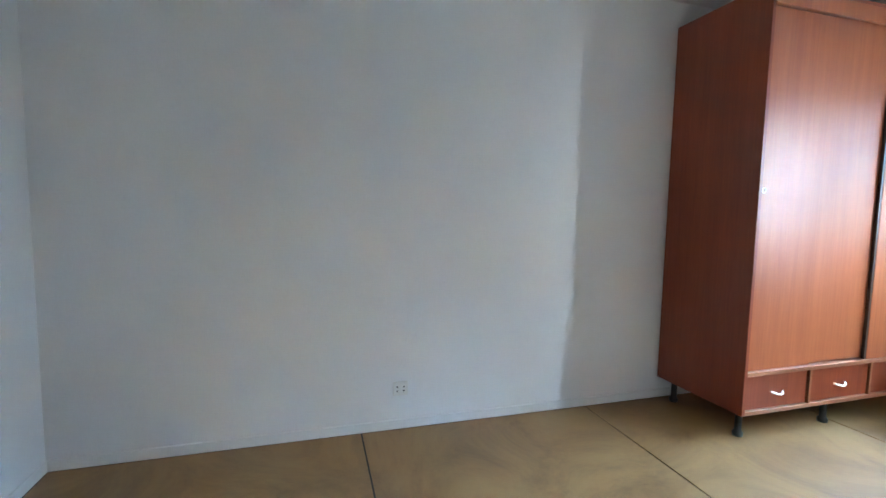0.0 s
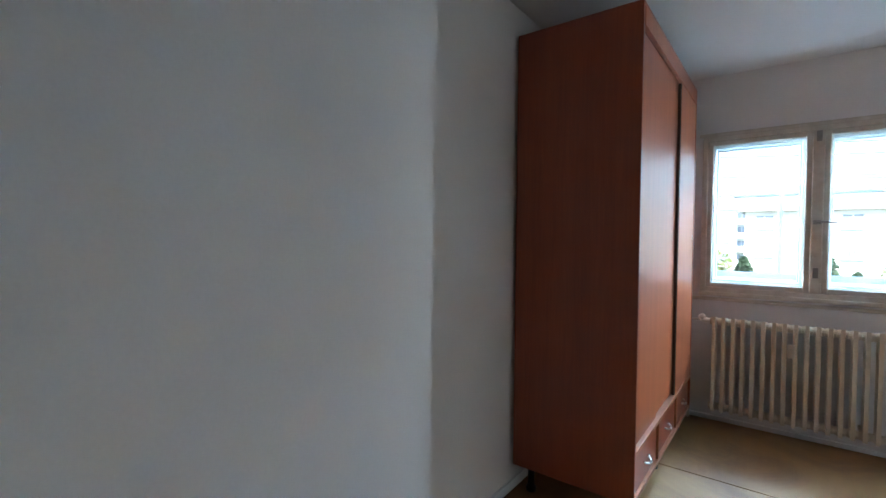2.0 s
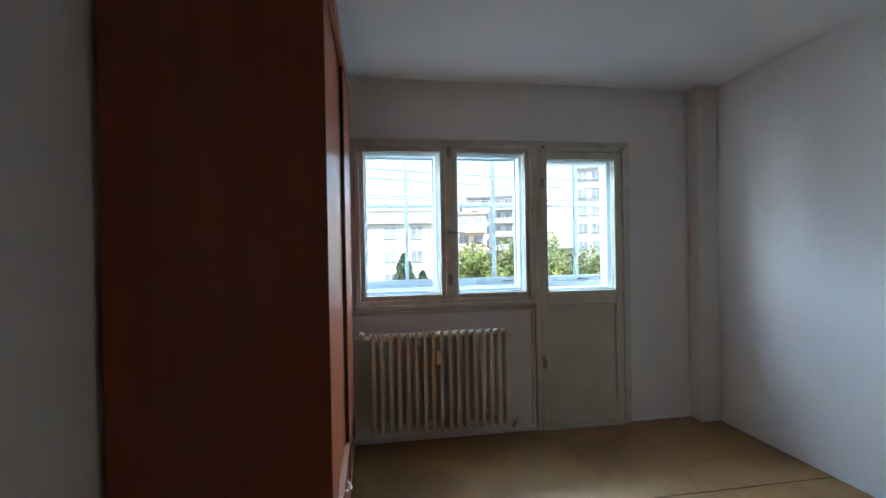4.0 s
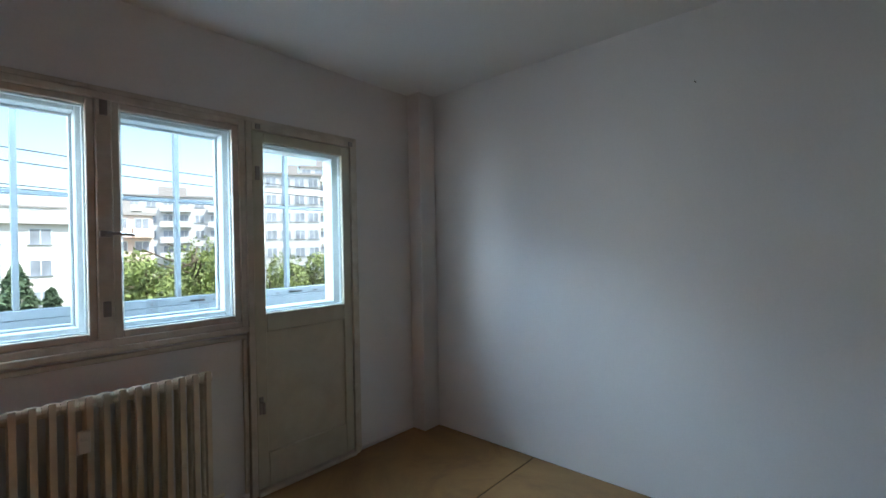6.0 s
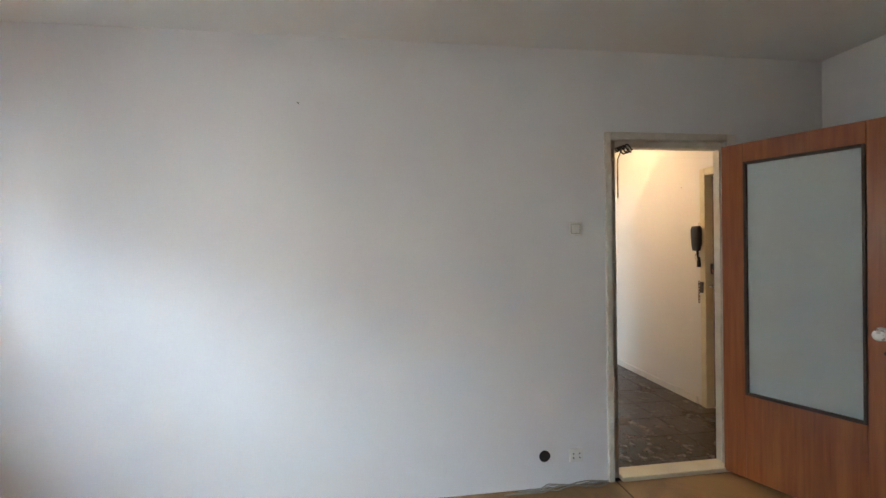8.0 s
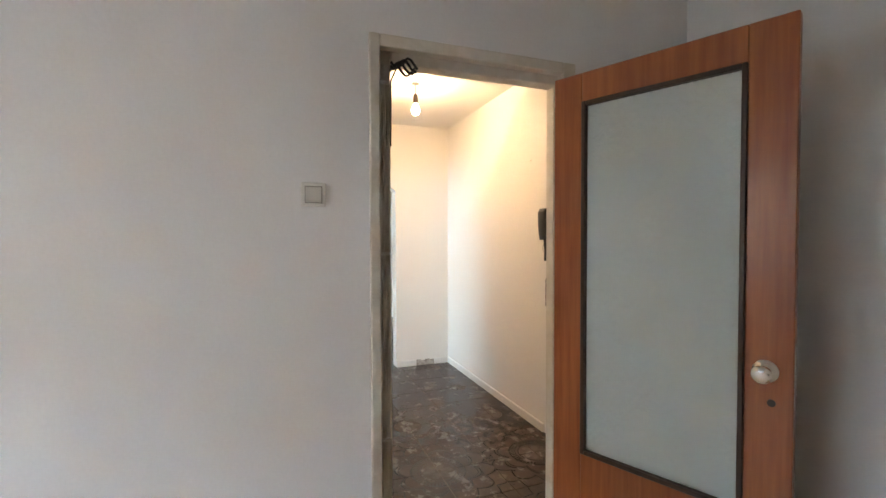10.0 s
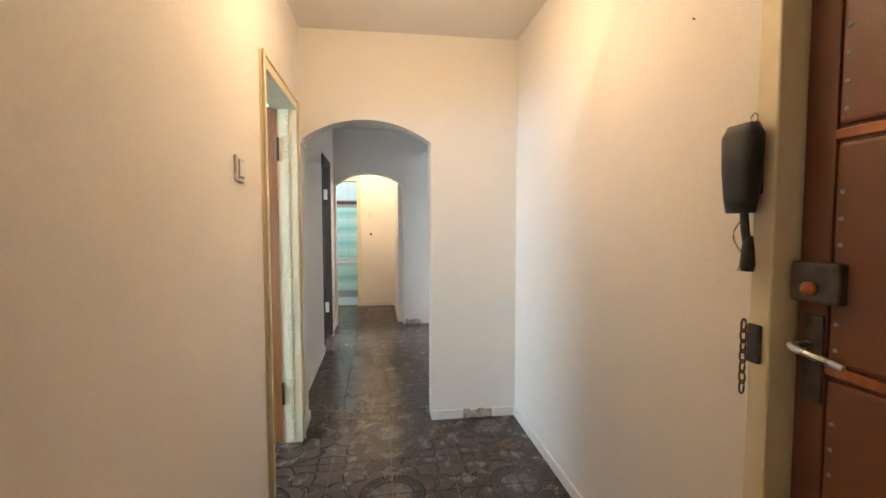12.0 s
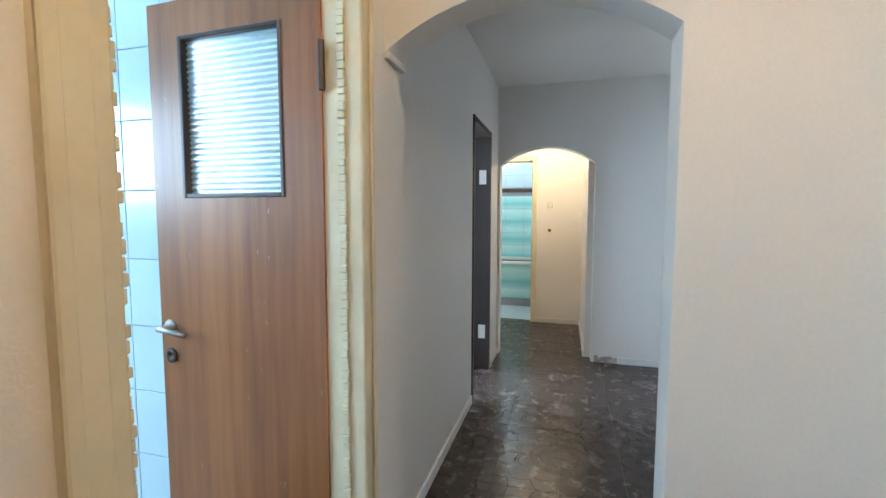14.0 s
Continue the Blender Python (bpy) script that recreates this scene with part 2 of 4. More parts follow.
# ---- building helpers ----
def cube(bm, x0, x1, y0, y1, z0, z1):
    vs = [bm.verts.new(p) for p in ((x0, y0, z0), (x1, y0, z0), (x1, y1, z0), (x0, y1, z0), (x0, y0, z1), (x1, y0, z1), (x1, y1, z1), (x0, y1, z1))]
    for f in ((3, 2, 1, 0), (4, 5, 6, 7), (0, 1, 5, 4), (1, 2, 6, 5), (2, 3, 7, 6), (3, 0, 4, 7)):
        bm.faces.new([vs[i] for i in f])


def boxes(*dims, bevel=0.0, seg=2):
    bm = bmesh.new()
    for d in dims:
        cube(bm, *d)
    if bevel:
        bmesh.ops.bevel(bm, geom=list(bm.edges), offset=bevel, segments=seg, affect="EDGES", profile=0.5)
    return bm


def tube(bm, pts, radius, sides=10, closed=False):
    """A round bar along a line of points."""
    pts = [Vector(p) for p in pts]
    rings = []
    for i, p in enumerate(pts):
        d = (pts[min(i + 1, len(pts) - 1)] - pts[max(i - 1, 0)])
        q = d.to_track_quat("Z", "Y")
        rings.append([bm.verts.new(p + q @ Vector((radius * math.cos(2 * math.pi * k / sides), radius * math.sin(2 * math.pi * k / sides), 0))) for k in range(sides)])
    for a, c in zip(rings, rings[1:]):
        for k in range(sides):
            bm.faces.new((a[k], a[(k + 1) % sides], c[(k + 1) % sides], c[k]))
    bm.faces.new(rings[0][::-1])
    bm.faces.new(rings[-1])
    return bm


def turned(bm, profile, centre, sides=24, axis="z"):
    """A lathed body: profile of (radius, height)."""
    c = Vector(centre)
    rings = []
    for r, h in profile:
        ring = []
        for k in range(sides):
            w = 2 * math.pi * k / sides
            p = Vector((r * math.cos(w), r * math.sin(w), h))
            if axis == "y":
                p = Vector((p.x, p.z, p.y))
            if axis == "x":
                p = Vector((p.z, p.x, p.y))
            ring.append(bm.verts.new(c + p))
        rings.append(ring)
    for a, b2 in zip(rings, rings[1:]):
        for k in range(sides):
            bm.faces.new((a[k], a[(k + 1) % sides], b2[(k + 1) % sides], b2[k]))
    bm.faces.new(rings[0][::-1])
    bm.faces.new(rings[-1])
    bmesh.ops.recalc_face_normals(bm, faces=bm.faces)
    return bm


def mesh_of(name, bm, material, smooth=False):
    me = bpy.data.meshes.new(name)
    bm.to_mesh(me)
    bm.free()
    me.materials.append(material)
    if smooth:
        for p in me.polygons:
            p.use_smooth = True
    return me


def part(name, bm, material, parent, label="", smooth=False):
    ob = new(name, mesh_of(name, bm, material, smooth))
    ob.parent = parent
    if parent is not None:
        ob.matrix_parent_inverse = parent.matrix_world.inverted() if parent.parent is None else Matrix.Identity(4)
    if label:
        ob["label"] = label
    return ob


def structure(name, bm, material, label="", category=""):
    return tagged(new(name, mesh_of(name, bm, material)), label, category, "", "structure")


def thing(name, place, label, category, group=""):
    ob = new(name)
    ob.empty_display_size = 0.1
    ob.matrix_basis = Matrix.Translation(place)
    bpy.context.view_layer.update()
    return tagged(ob, label, category, group)


def wall_with(axis, a0, a1, s0, s1, z0, z1, holes):
    """A wall slab of thickness a0..a1 across axis, from s0 to s1, with openings (from, to, sill, head)."""
    bm = bmesh.new()

    def piece(p, q, lo, hi):
        if q - p > 1e-4 and hi - lo > 1e-4:
            cube(bm, *((a0, a1, p, q, lo, hi) if axis == "x" else (p, q, a0, a1, lo, hi)))

    at = s0
    for p, q, lo, hi in sorted(holes):
        piece(at, p, z0, z1)
        piece(p, q, z0, lo)
        piece(p, q, hi, z1)
        at = q
    piece(at, s1, z0, z1)
    return bm


def arch_wall(x0, x1, s0, s1, z1, o0, o1, spring, apex, n=28):
    """A wall with a flat segmental arch cut through it, thin rounded arris."""
    bm = bmesh.new()
    cube(bm, x0, x1, s0, o0, 0, z1)
    if s1 - o1 > 1e-3:
        cube(bm, x0, x1, o1, s1, 0, z1)
    rise, half = apex - spring, (o1 - o0) / 2
    rad = (half * half + rise * rise) / (2 * rise)
    mid, low = (o0 + o1) / 2, apex - rad
    cols = []
    for i in range(n + 1):
        y = o0 + (o1 - o0) * i / n
        z = low + math.sqrt(max(rad * rad - (y - mid) ** 2, 0))
        cols.append([bm.verts.new(p) for p in ((x0, y, z), (x1, y, z), (x1, y, z1), (x0, y, z1))])
    for a, c in zip(cols, cols[1:]):
        for k in range(4):
            bm.faces.new((a[k], a[(k + 1) % 4], c[(k + 1) % 4], c[k]))
    bmesh.ops.recalc_face_normals(bm, faces=bm.faces)
    return bm


# ---- plan ----
RX, RY, RH = 3.40, 5.215, 2.58          # the room
HX0, HX1 = 3.48, 6.355                  # the hall
HS, HN, HH = 0.07, 1.485, 2.555
A1 = 6.49                               # back of the first arch
CN, CX = 1.575, 9.294                   # corridor's wall, second arch
A2 = 9.42
EX = 10.70                              # end wall

structure("wall_west", boxes((-0.15, 0, -0.15, RY, 0, RH)), ROOM_WALL, "grey-white painted plaster wall with faint stains", "wall")
structure("wall_south", boxes((0, RX, -0.15, 0, 0, RH)), ROOM_WALL, "grey-white painted plaster wall behind the open door", "wall")
structure("wall_north", wall_with("y", RY, 5.48, -0.15, 3.48, 0, RH, [(0.645, 1.955, 0.972, 2.13), (1.956, 2.705, 0, 2.13)]), ROOM_WALL, "painted plaster wall with window and balcony door", "wall")
structure("wall_east", wall_with("x", RX, HX0, -0.15, RY, 0, RH, [(0.66, 1.49, 0, 2.07)]), ROOM_WALL, "grey-white painted plaster wall with a doorway", "wall")
structure("pillar", boxes((3.235, RX, 5.085, RY, 0, RH), bevel=0.004, seg=1), ROOM_WALL, "square painted plaster pillar in the room corner", "pillar")
structure("ceiling", boxes((-0.15, 3.44, -0.15, 5.48, RH, RH + 0.15)), CEIL, "off-white ceiling with darkened edges", "ceiling")
floor = structure("floor", boxes((-0.15, 3.44, -0.15, 5.48, -0.12, -0.006)), EARTH, "varnished hardboard sheet floor with open joints", "floor")
structure("wall_hall_south", wall_with("y", -0.13, HS, HX0, HX1, 0, HH, [(3.57, 4.375, 0, 2.03)]), HALL_WALL, "warm white painted hall wall with the entrance door", "wall")
structure("wall_hall_north", wall_with("y", HN, 1.60, HX0, A1, 0, HH, [(5.42, 6.165, 0, 2.01)]), HALL_WALL, "warm white painted hall wall with a kitchen doorway", "wall")
structure("wall_arch_1", arch_wall(HX1, A1, -0.5, HN, HH, 0.655, HN, 1.862, 2.0), HALL_WALL, "white wall with a flat arched opening", "wall")
structure("wall_corridor_north", wall_with("y", CN, 1.70, A1, CX, 0, HH, [(8.12, 8.86, 0, 2.06)]), HALL_WALL, "white painted corridor wall", "wall")
structure("wall_corridor_south", boxes((A1, CX, -0.5, -0.35, 0, HH)), HALL_WALL, "white painted corridor wall", "wall")
structure("wall_arch_2", arch_wall(CX, A2, -0.5, 2.4, HH, 0.69, 1.55, 1.827, 1.985), HALL_WALL, "white wall with a second arched opening", "wall")
structure("wall_end", wall_with("x", EX, EX + 0.12, 0.5, 2.4, 0, HH, [(1.352, 2.05, 0, 2.02)]), HALL_WALL, "cream white wall at the end of the corridor", "wall")
structure("wall_end_south", boxes((A2, EX, 0.62, 0.745, 0, HH)), HALL_WALL, "cream white painted wall", "wall")
structure("wall_end_north", boxes((A2, EX, 2.25, 2.4, 0, HH)), HALL_WALL, "cream white painted wall", "wall")
structure("ceiling_hall", boxes((3.44, EX + 0.12, -0.5, 2.4, HH, HH + 0.175)), HALL_WALL, "warm white hall ceiling", "ceiling")
floor_hall = structure("floor_hall", boxes((3.44, EX + 0.12, -0.5, 2.4, -0.12, -0.0035)), JOINT, "dark brown patterned ceramic tile floor", "floor")

structure("trim_arch", boxes((HX1 - 0.012, A1 + 0.004, HN - 0.020, HN - 0.001, 1.838, 1.862), bevel=0.005), HALL_WALL, "small white plaster ledge where the arch springs", "moulding")

# kitchen, side room and bathroom, closed round
structure("wall_kitchen_east", boxes((6.32, 6.44, 1.70, 4.2, 0, HH)), GROUT, "kitchen wall behind pale blue tiles", "wall")
structure("wall_kitchen_north", wall_with("y", 4.2, 4.35, HX0, 7.0, 0, HH, [(4.1, 6.1, 0.9, 2.2)]), ROOM_WALL, "white kitchen wall with a window", "wall")
structure("ceiling_kitchen", boxes((HX0, 9.4, 2.40, 4.35, HH, HH + 0.15)), CEIL, "white ceiling", "ceiling")
structure("floor_kitchen", boxes((HX0, 9.4, 2.40, 4.35, -0.12, 0.0)), GROUT, "grey floor", "floor")
structure("wall_side_room_north", wall_with("y", 4.2, 4.35, 7.0, 9.4, 0, HH, [(7.4, 9.1, 0.8, 2.2)]), ROOM_WALL, "white wall with a window", "wall")
structure("wall_side_room_east", boxes((9.3, 9.4, 2.40, 4.2, 0, HH)), ROOM_WALL, "white wall", "wall")
structure("wall_bathroom_east", boxes((12.4, 12.5, 0.6, 2.8, 0, HH)), GROUT, "bathroom wall behind turquoise tiles", "wall")
structure("wall_bathroom_south", boxes((EX + 0.12, 12.4, 0.6, 0.7, 0, HH)), ENAMEL_TILE, "pale tiled bathroom wall", "wall")
structure("wall_bathroom_north", boxes((EX + 0.12, 12.4, 2.7, 2.8, 0, HH)), ENAMEL_TILE, "pale tiled bathroom wall", "wall")
structure("ceiling_bathroom", boxes((EX + 0.12, 12.5, 0.6, 2.8, HH, HH + 0.1)), CEIL, "white bathroom ceiling", "ceiling")
structure("floor_bathroom", boxes((EX + 0.12, 12.5, 0.6, 2.8, -0.1, 0.0)), ENAMEL_TILE, "pale bathroom floor", "floor")

# ---- openings of the room ----
def frame_bm(x0, x1, z0, z1, w, y0, y1, bevel=0.004, bottom=None):
    """A four-sided frame in a wall that faces y."""
    b = w if bottom is None else bottom
    return boxes((x0, x0 + w, y0, y1, z0, z1), (x1 - w, x1, y0, y1, z0, z1), (x0 + w, x1 - w, y0, y1, z1 - w, z1), (x0 + w, x1 - w, y0, y1, z0, z0 + b), bevel=bevel, seg=1)


def pane(name, dims, material, parent):
    ob = part(name, boxes(dims), material, parent)
    ob.visible_shadow = False
    return ob


window = structure("window_1", frame_bm(0.645, 1.955, 0.972, 2.13, 0.035, 5.190, 5.235), FRAME_OLD, "old ivory-painted double casement window", "window")
part("mullion", boxes((1.285, 1.345, 5.186, 5.235, 1.008, 2.094), bevel=0.005), FRAME_OLD, window)
part("window_sill", boxes((0.64, 1.95, 5.165, 5.189, 0.945, 0.975), bevel=0.006), FRAME_OLD, window)
for a, c in ((0.682, 1.284), (1.346, 1.919)):
    sash = part("sash", frame_bm(a, c, 1.008, 2.094, 0.033, 5.198, 5.232), FRAME_OLD, window)
    pane("pane", (a + 0.034, c - 0.034, 5.214, 5.218, 1.042, 2.060), CLEAR, sash)
    part("sash_edge", frame_bm(a + 0.034, c - 0.034, 1.042, 2.060, 0.008, 5.222, 5.236, 0.002), SASH, sash, "bright white inner sash edge")
for z in (1.11, 2.02):
    part("hinge", boxes((1.300, 1.330, 5.176, 5.186, z, z + 0.07), bevel=0.003), STEEL, window)
bm = boxes((1.292, 1.338, 5.172, 5.186, 1.47, 1.50), bevel=0.004)
tube(bm, [(1.315, 5.170, 1.485), (1.36, 5.160, 1.487), (1.42, 5.160, 1.480)], 0.007, 8)
part("window_handle", bm, STEEL, window, "worn metal espagnolette handle")
part("reveal_lining", boxes((0.645, 0.660, 5.236, 5.480, 0.985, 2.13), (0.661, 1.94, 5.236, 5.480, 0.972, 1.0), (1.941, 1.954, 5.236, 5.480, 0.985, 2.13), (1.29, 1.34, 5.236, 5.47, 1.002, 2.115), (0.661, 1.94, 5.236, 5.480, 2.116, 2.13)), SASH, window, "white painted window lining")

for a, c in ((0.661, 1.289), (1.341, 1.940)):
    outer = part("outer_sash", boxes((a, a + 0.056, 5.33, 5.43, 1.001, 2.115), (c - 0.056, c, 5.33, 5.43, 1.001, 2.115), (a + 0.056, c - 0.056, 5.33, 5.43, 2.055, 2.115), (a + 0.056, c - 0.056, 5.33, 5.43, 1.001, 1.060), bevel=0.004, seg=1), SASH, window, "white painted outer sash in daylight")
    part("glazing_edge", frame_bm(a + 0.0565, c - 0.0565, 1.0605, 2.0545, 0.012, 5.40, 5.425, 0.002), SASH, outer)

door_b = structure("door_1", boxes((1.956, 1.992, 5.186, 5.240, 0.0, 2.13), (2.668, 2.705, 5.186, 5.240, 0.0, 2.13), (1.992, 2.668, 5.186, 5.240, 2.085, 2.13), (1.992, 2.668, 5.170, 5.240, 0.0, 0.022), bevel=0.004, seg=1), FRAME_OLD, "closed half-glazed cream balcony door", "door")
leaf = part("door_leaf", boxes((1.994, 2.064, 5.196, 5.236, 0.03, 2.083), (2.602, 2.666, 5.196, 5.236, 0.03, 2.083), (2.064, 2.602, 5.196, 5.236, 2.022, 2.083), (2.064, 2.602, 5.196, 5.236, 0.925, 1.034), (2.064, 2.602, 5.196, 5.236, 0.03, 0.225), bevel=0.005, seg=1), DOOR_PANEL, door_b, "cream painted stiles and rails")
part("door_panel", boxes((2.064, 2.602, 5.210, 5.228, 0.225, 0.925)), DOOR_PANEL, door_b)
pane("pane", (2.064, 2.602, 5.214, 5.218, 1.034, 2.022), CLEAR, door_b)
part("glazing_edge", frame_bm(2.064, 2.602, 1.034, 2.022, 0.009, 5.222, 5.236, 0.002), SASH, door_b, "white glazing edge")
bm = boxes((2.008, 2.032, 5.186, 5.196, 0.46, 0.56), bevel=0.004)
tube(bm, [(2.02, 5.186, 0.53), (2.02, 5.160, 0.53), (2.022, 5.158, 0.47)], 0.008, 8)
part("door_handle", bm, STEEL, door_b, "worn dark metal handle")
part("door_catch", boxes((2.010, 2.034, 5.182, 5.196, 1.80, 1.88), bevel=0.004), STEEL, door_b)
for x, z in ((2.01, 2.09), (2.65, 2.09)):
    part("corner_plate", boxes((x, x + 0.03, 5.176, 5.186, z, z + 0.03), bevel=0.003), STEEL, door_b)
part("outer_frame", frame_bm(1.97, 2.70, 0.0, 2.12, 0.03, 5.430, 5.470), SASH, door_b, "white painted outer frame in daylight")
part("outer_panel", boxes((2.0, 2.67, 5.44, 5.46, 0.03, 1.02)), SASH, door_b)
part("outer_sash", boxes((1.972, 2.062, 5.32, 5.428, 0.98, 2.115), (2.604, 2.688, 5.32, 5.428, 0.98, 2.115), (2.062, 2.604, 5.32, 5.428, 2.016, 2.115), (2.062, 2.604, 5.32, 5.428, 0.98, 1.045), bevel=0.004, seg=1), SASH, door_b, "white painted outer sash in daylight")
part("reveal_lining", boxes((2.690, 2.704, 5.241, 5.429, 0, 2.115), (1.957, 1.970, 5.241, 5.429, 0, 2.115), (1.971, 2.689, 5.241, 5.429, 2.116, 2.129)), SASH, door_b)
structure("trim", boxes((0.02, 1.95, 5.196, 5.2149, 0.905, 0.930), (1.925, 1.950, 5.196, 5.2149, 0.04, 0.904), bevel=0.004, seg=1), FRAME_OLD, "narrow ivory-painted wooden wall moulding", "moulding")
structure("trim_door", boxes((2.706, 2.730, 5.200, 5.2149, 0.0, 2.155), (0.62, 2.705, 5.200, 5.2149, 2.131, 2.155), bevel=0.004, seg=1), FRAME_OLD, "narrow ivory-painted architrave strip", "moulding")
structure("baseboard", boxes((0.0, 0.012, 0.0, RY, 0, 0.055), (0.012, RX, 0.0, 0.012, 0, 0.055), (0.012, 1.95, 5.203, RY, 0, 0.035), (2.735, 3.234, 5.205, RY, 0, 0.02), bevel=0.003, seg=1), ROOM_WALL, "low painted skirting with chipped edge", "skirting")

# ---- wardrobe ----
W0, W1, WX, WB, WT = 3.42, 4.925, 0.635, 0.152, 2.415


def wardrobe():
    w = thing("wardrobe", (0.33, 4.17, 0), "tall cherry laminate wardrobe with sliding doors and drawers", "wardrobe")
    t = 0.022
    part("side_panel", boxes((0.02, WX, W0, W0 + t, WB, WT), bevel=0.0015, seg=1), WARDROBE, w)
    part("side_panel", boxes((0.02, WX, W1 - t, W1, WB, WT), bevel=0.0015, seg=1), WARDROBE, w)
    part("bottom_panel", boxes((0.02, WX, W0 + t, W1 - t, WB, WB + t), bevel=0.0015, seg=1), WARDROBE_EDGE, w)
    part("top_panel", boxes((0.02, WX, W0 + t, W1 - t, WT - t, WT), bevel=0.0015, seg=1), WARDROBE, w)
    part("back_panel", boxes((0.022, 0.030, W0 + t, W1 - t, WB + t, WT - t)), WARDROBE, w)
    part("fascia", boxes((0.618, WX + 0.003, W0 + t, W1 - t, 2.31, WT - t), bevel=0.0015, seg=1), WARDROBE_DOOR, w)
    part("shelf", boxes((0.032, WX, W0 + t, W1 - t, 0.372, 0.394), bevel=0.0015, seg=1), WARDROBE_EDGE, w)
    part("rail", boxes((0.560, 0.597, W0 + t, W1 - t, 0.395, 0.408)), WARDROBE_EDGE, w)
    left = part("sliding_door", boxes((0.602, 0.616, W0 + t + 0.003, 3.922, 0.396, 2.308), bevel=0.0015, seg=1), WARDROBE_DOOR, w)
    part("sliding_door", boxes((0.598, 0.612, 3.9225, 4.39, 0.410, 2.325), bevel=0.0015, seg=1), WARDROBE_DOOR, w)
    # Near-black strip: shade beside the front sliding door, put in as colour.
    part("edge_shade", boxes((0.614, 0.631, 4.350, 4.368, 0.400, 2.306)), DARK_BEAD, w, "dark strip standing in for shade at sliding door edge")
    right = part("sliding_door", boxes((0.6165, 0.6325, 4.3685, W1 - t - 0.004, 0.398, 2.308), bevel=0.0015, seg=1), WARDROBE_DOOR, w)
    for door, x, y in ((left, 0.614, 3.478), (right, 0.6325, 4.862)):
        bm = bmesh.new()
        turned(bm, [(0.016, 0.0), (0.016, 0.003), (0.010, 0.004), (0.009, 0.001)], (x, y, 1.375), 20, "x")
        key = part("finger_pull", bm, WHITE_PLASTIC, door, "white plastic ring pull")
    for d0, d1 in ((3.915, 3.933), (4.418, 4.436)):
        part("divider", boxes((0.032, WX - 0.002, d0, d1, WB + t, 0.372), bevel=0.001, seg=1), WARDROBE_EDGE, w)
    for y0, y1 in ((3.446, 3.911), (3.937, 4.414), (4.440, 4.899)):
        dr = part("drawer", boxes((0.20, 0.622, y0, y1, 0.178, 0.366), bevel=0.002, seg=1), WARDROBE, w)
        bm = bmesh.new()
        c = (y0 + y1) / 2
        tube(bm, [(0.622 + 0.026 * math.sin(math.pi * i / 10), c - 0.048 + 0.0096 * i, 0.270 - 0.012 * math.sin(math.pi * i / 10)) for i in range(11)], 0.0055, 8)
        part("handle", bm, CHROME, dr, "chrome bow handle", True)
    for x in (0.09, 0.555):
        for y in (3.50, 4.17, 4.845):
            bm = bmesh.new()
            turned(bm, [(0.026, 0.0), (0.028, 0.02), (0.018, 0.035), (0.018, 0.13), (0.032, 0.14), (0.032, WB)], (x, y, 0), 16)
            part("leg", bm, BLACK, w, "black plastic leg", True)
    return w


wardrobe()


# ---- radiator ----
def radiator():
    r = thing("radiator", (1.22, 5.08, 0.12), "old yellowed cast iron column radiator below window", "radiator")
    n, x0, step = 17, 0.730, 0.0577
    bm = bmesh.new()
    for y in (5.050, 5.115):
        tube(bm, [(0, y, 0.150), (0, y, 0.780)], 0.0135, 10)
    for z in (0.150, 0.770):
        turned(bm, [(0.024, -0.0285), (0.030, -0.010), (0.030, 0.010), (0.024, 0.0285)], (0, 5.083, z), 12, "x")
    cube(bm, -0.010, 0.010, 5.060, 5.106, 0.14, 0.19)
    cube(bm, -0.010, 0.010, 5.060, 5.106, 0.735, 0.785)
    fin = [bm.verts.new((sx, y, z)) for sx in (-0.011, 0.011) for y, z in ((5.028, 0.808), (5.030, 0.125), (5.052, 0.118), (5.052, 0.795))]
    for f in ((0, 1, 2, 3), (7, 6, 5, 4), (0, 4, 5, 1), (1, 5, 6, 2), (2, 6, 7, 3), (3, 7, 4, 0)):
        bm.faces.new([fin[i] for i in f])
    bmesh.ops.recalc_face_normals(bm, faces=bm.faces)
    me = mesh_of("column", bm, RADIATOR, False)
    for i in range(n):
        ob = new("column", me)
        ob.parent = r
        ob.matrix_parent_inverse = r.matrix_world.inverted()
        ob.location = (x0 + step * (i + 0.5), 0, 0)
    part("heat_meter", boxes((1.178, 1.218, 5.008, 5.028, 0.585, 0.675), (1.186, 1.210, 5.004, 5.008, 0.635, 0.655), bevel=0.003), WHITE_PLASTIC, r, "white clip-on heat cost meter")
    bm = bmesh.new()
    tube(bm, [(0.70, 5.083, 0.772), (0.60, 5.083, 0.772), (0.60, 5.083, 0.03)], 0.010, 10)
    part("pipe", bm, RADIATOR, r, smooth=True)
    bm = bmesh.new()
    tube(bm, [(1.70, 5.083, 0.15), (1.76, 5.083, 0.15), (1.76, 5.15, 0.06), (1.76, 5.2145, 0.06)], 0.009, 10)
    part("pipe", bm, RADIATOR, r, smooth=True)
    bm = bmesh.new()
    turned(bm, [(0.014, 0.0), (0.018, 0.006), (0.022, 0.02), (0.021, 0.045), (0.014, 0.052)], (0.683, 5.020, 0.800), 16, "y")
    turned(bm, [(0.016, -0.03), (0.018, 0.0), (0.016, 0.03)], (0.70, 5.083, 0.772), 12, "x")
    tube(bm, [(0.683, 5.07, 0.79), (0.683, 5.083, 0.772)], 0.012, 8)
    part("valve", bm, WHITE_PLASTIC, r, "white radiator valve knob", True)
    for x in (0.86, 1.55):
        part("bracket", boxes((x, x + 0.02, 5.10, 5.2145, 0.155, 0.175)), RADIATOR, r)
    return r


radiator()


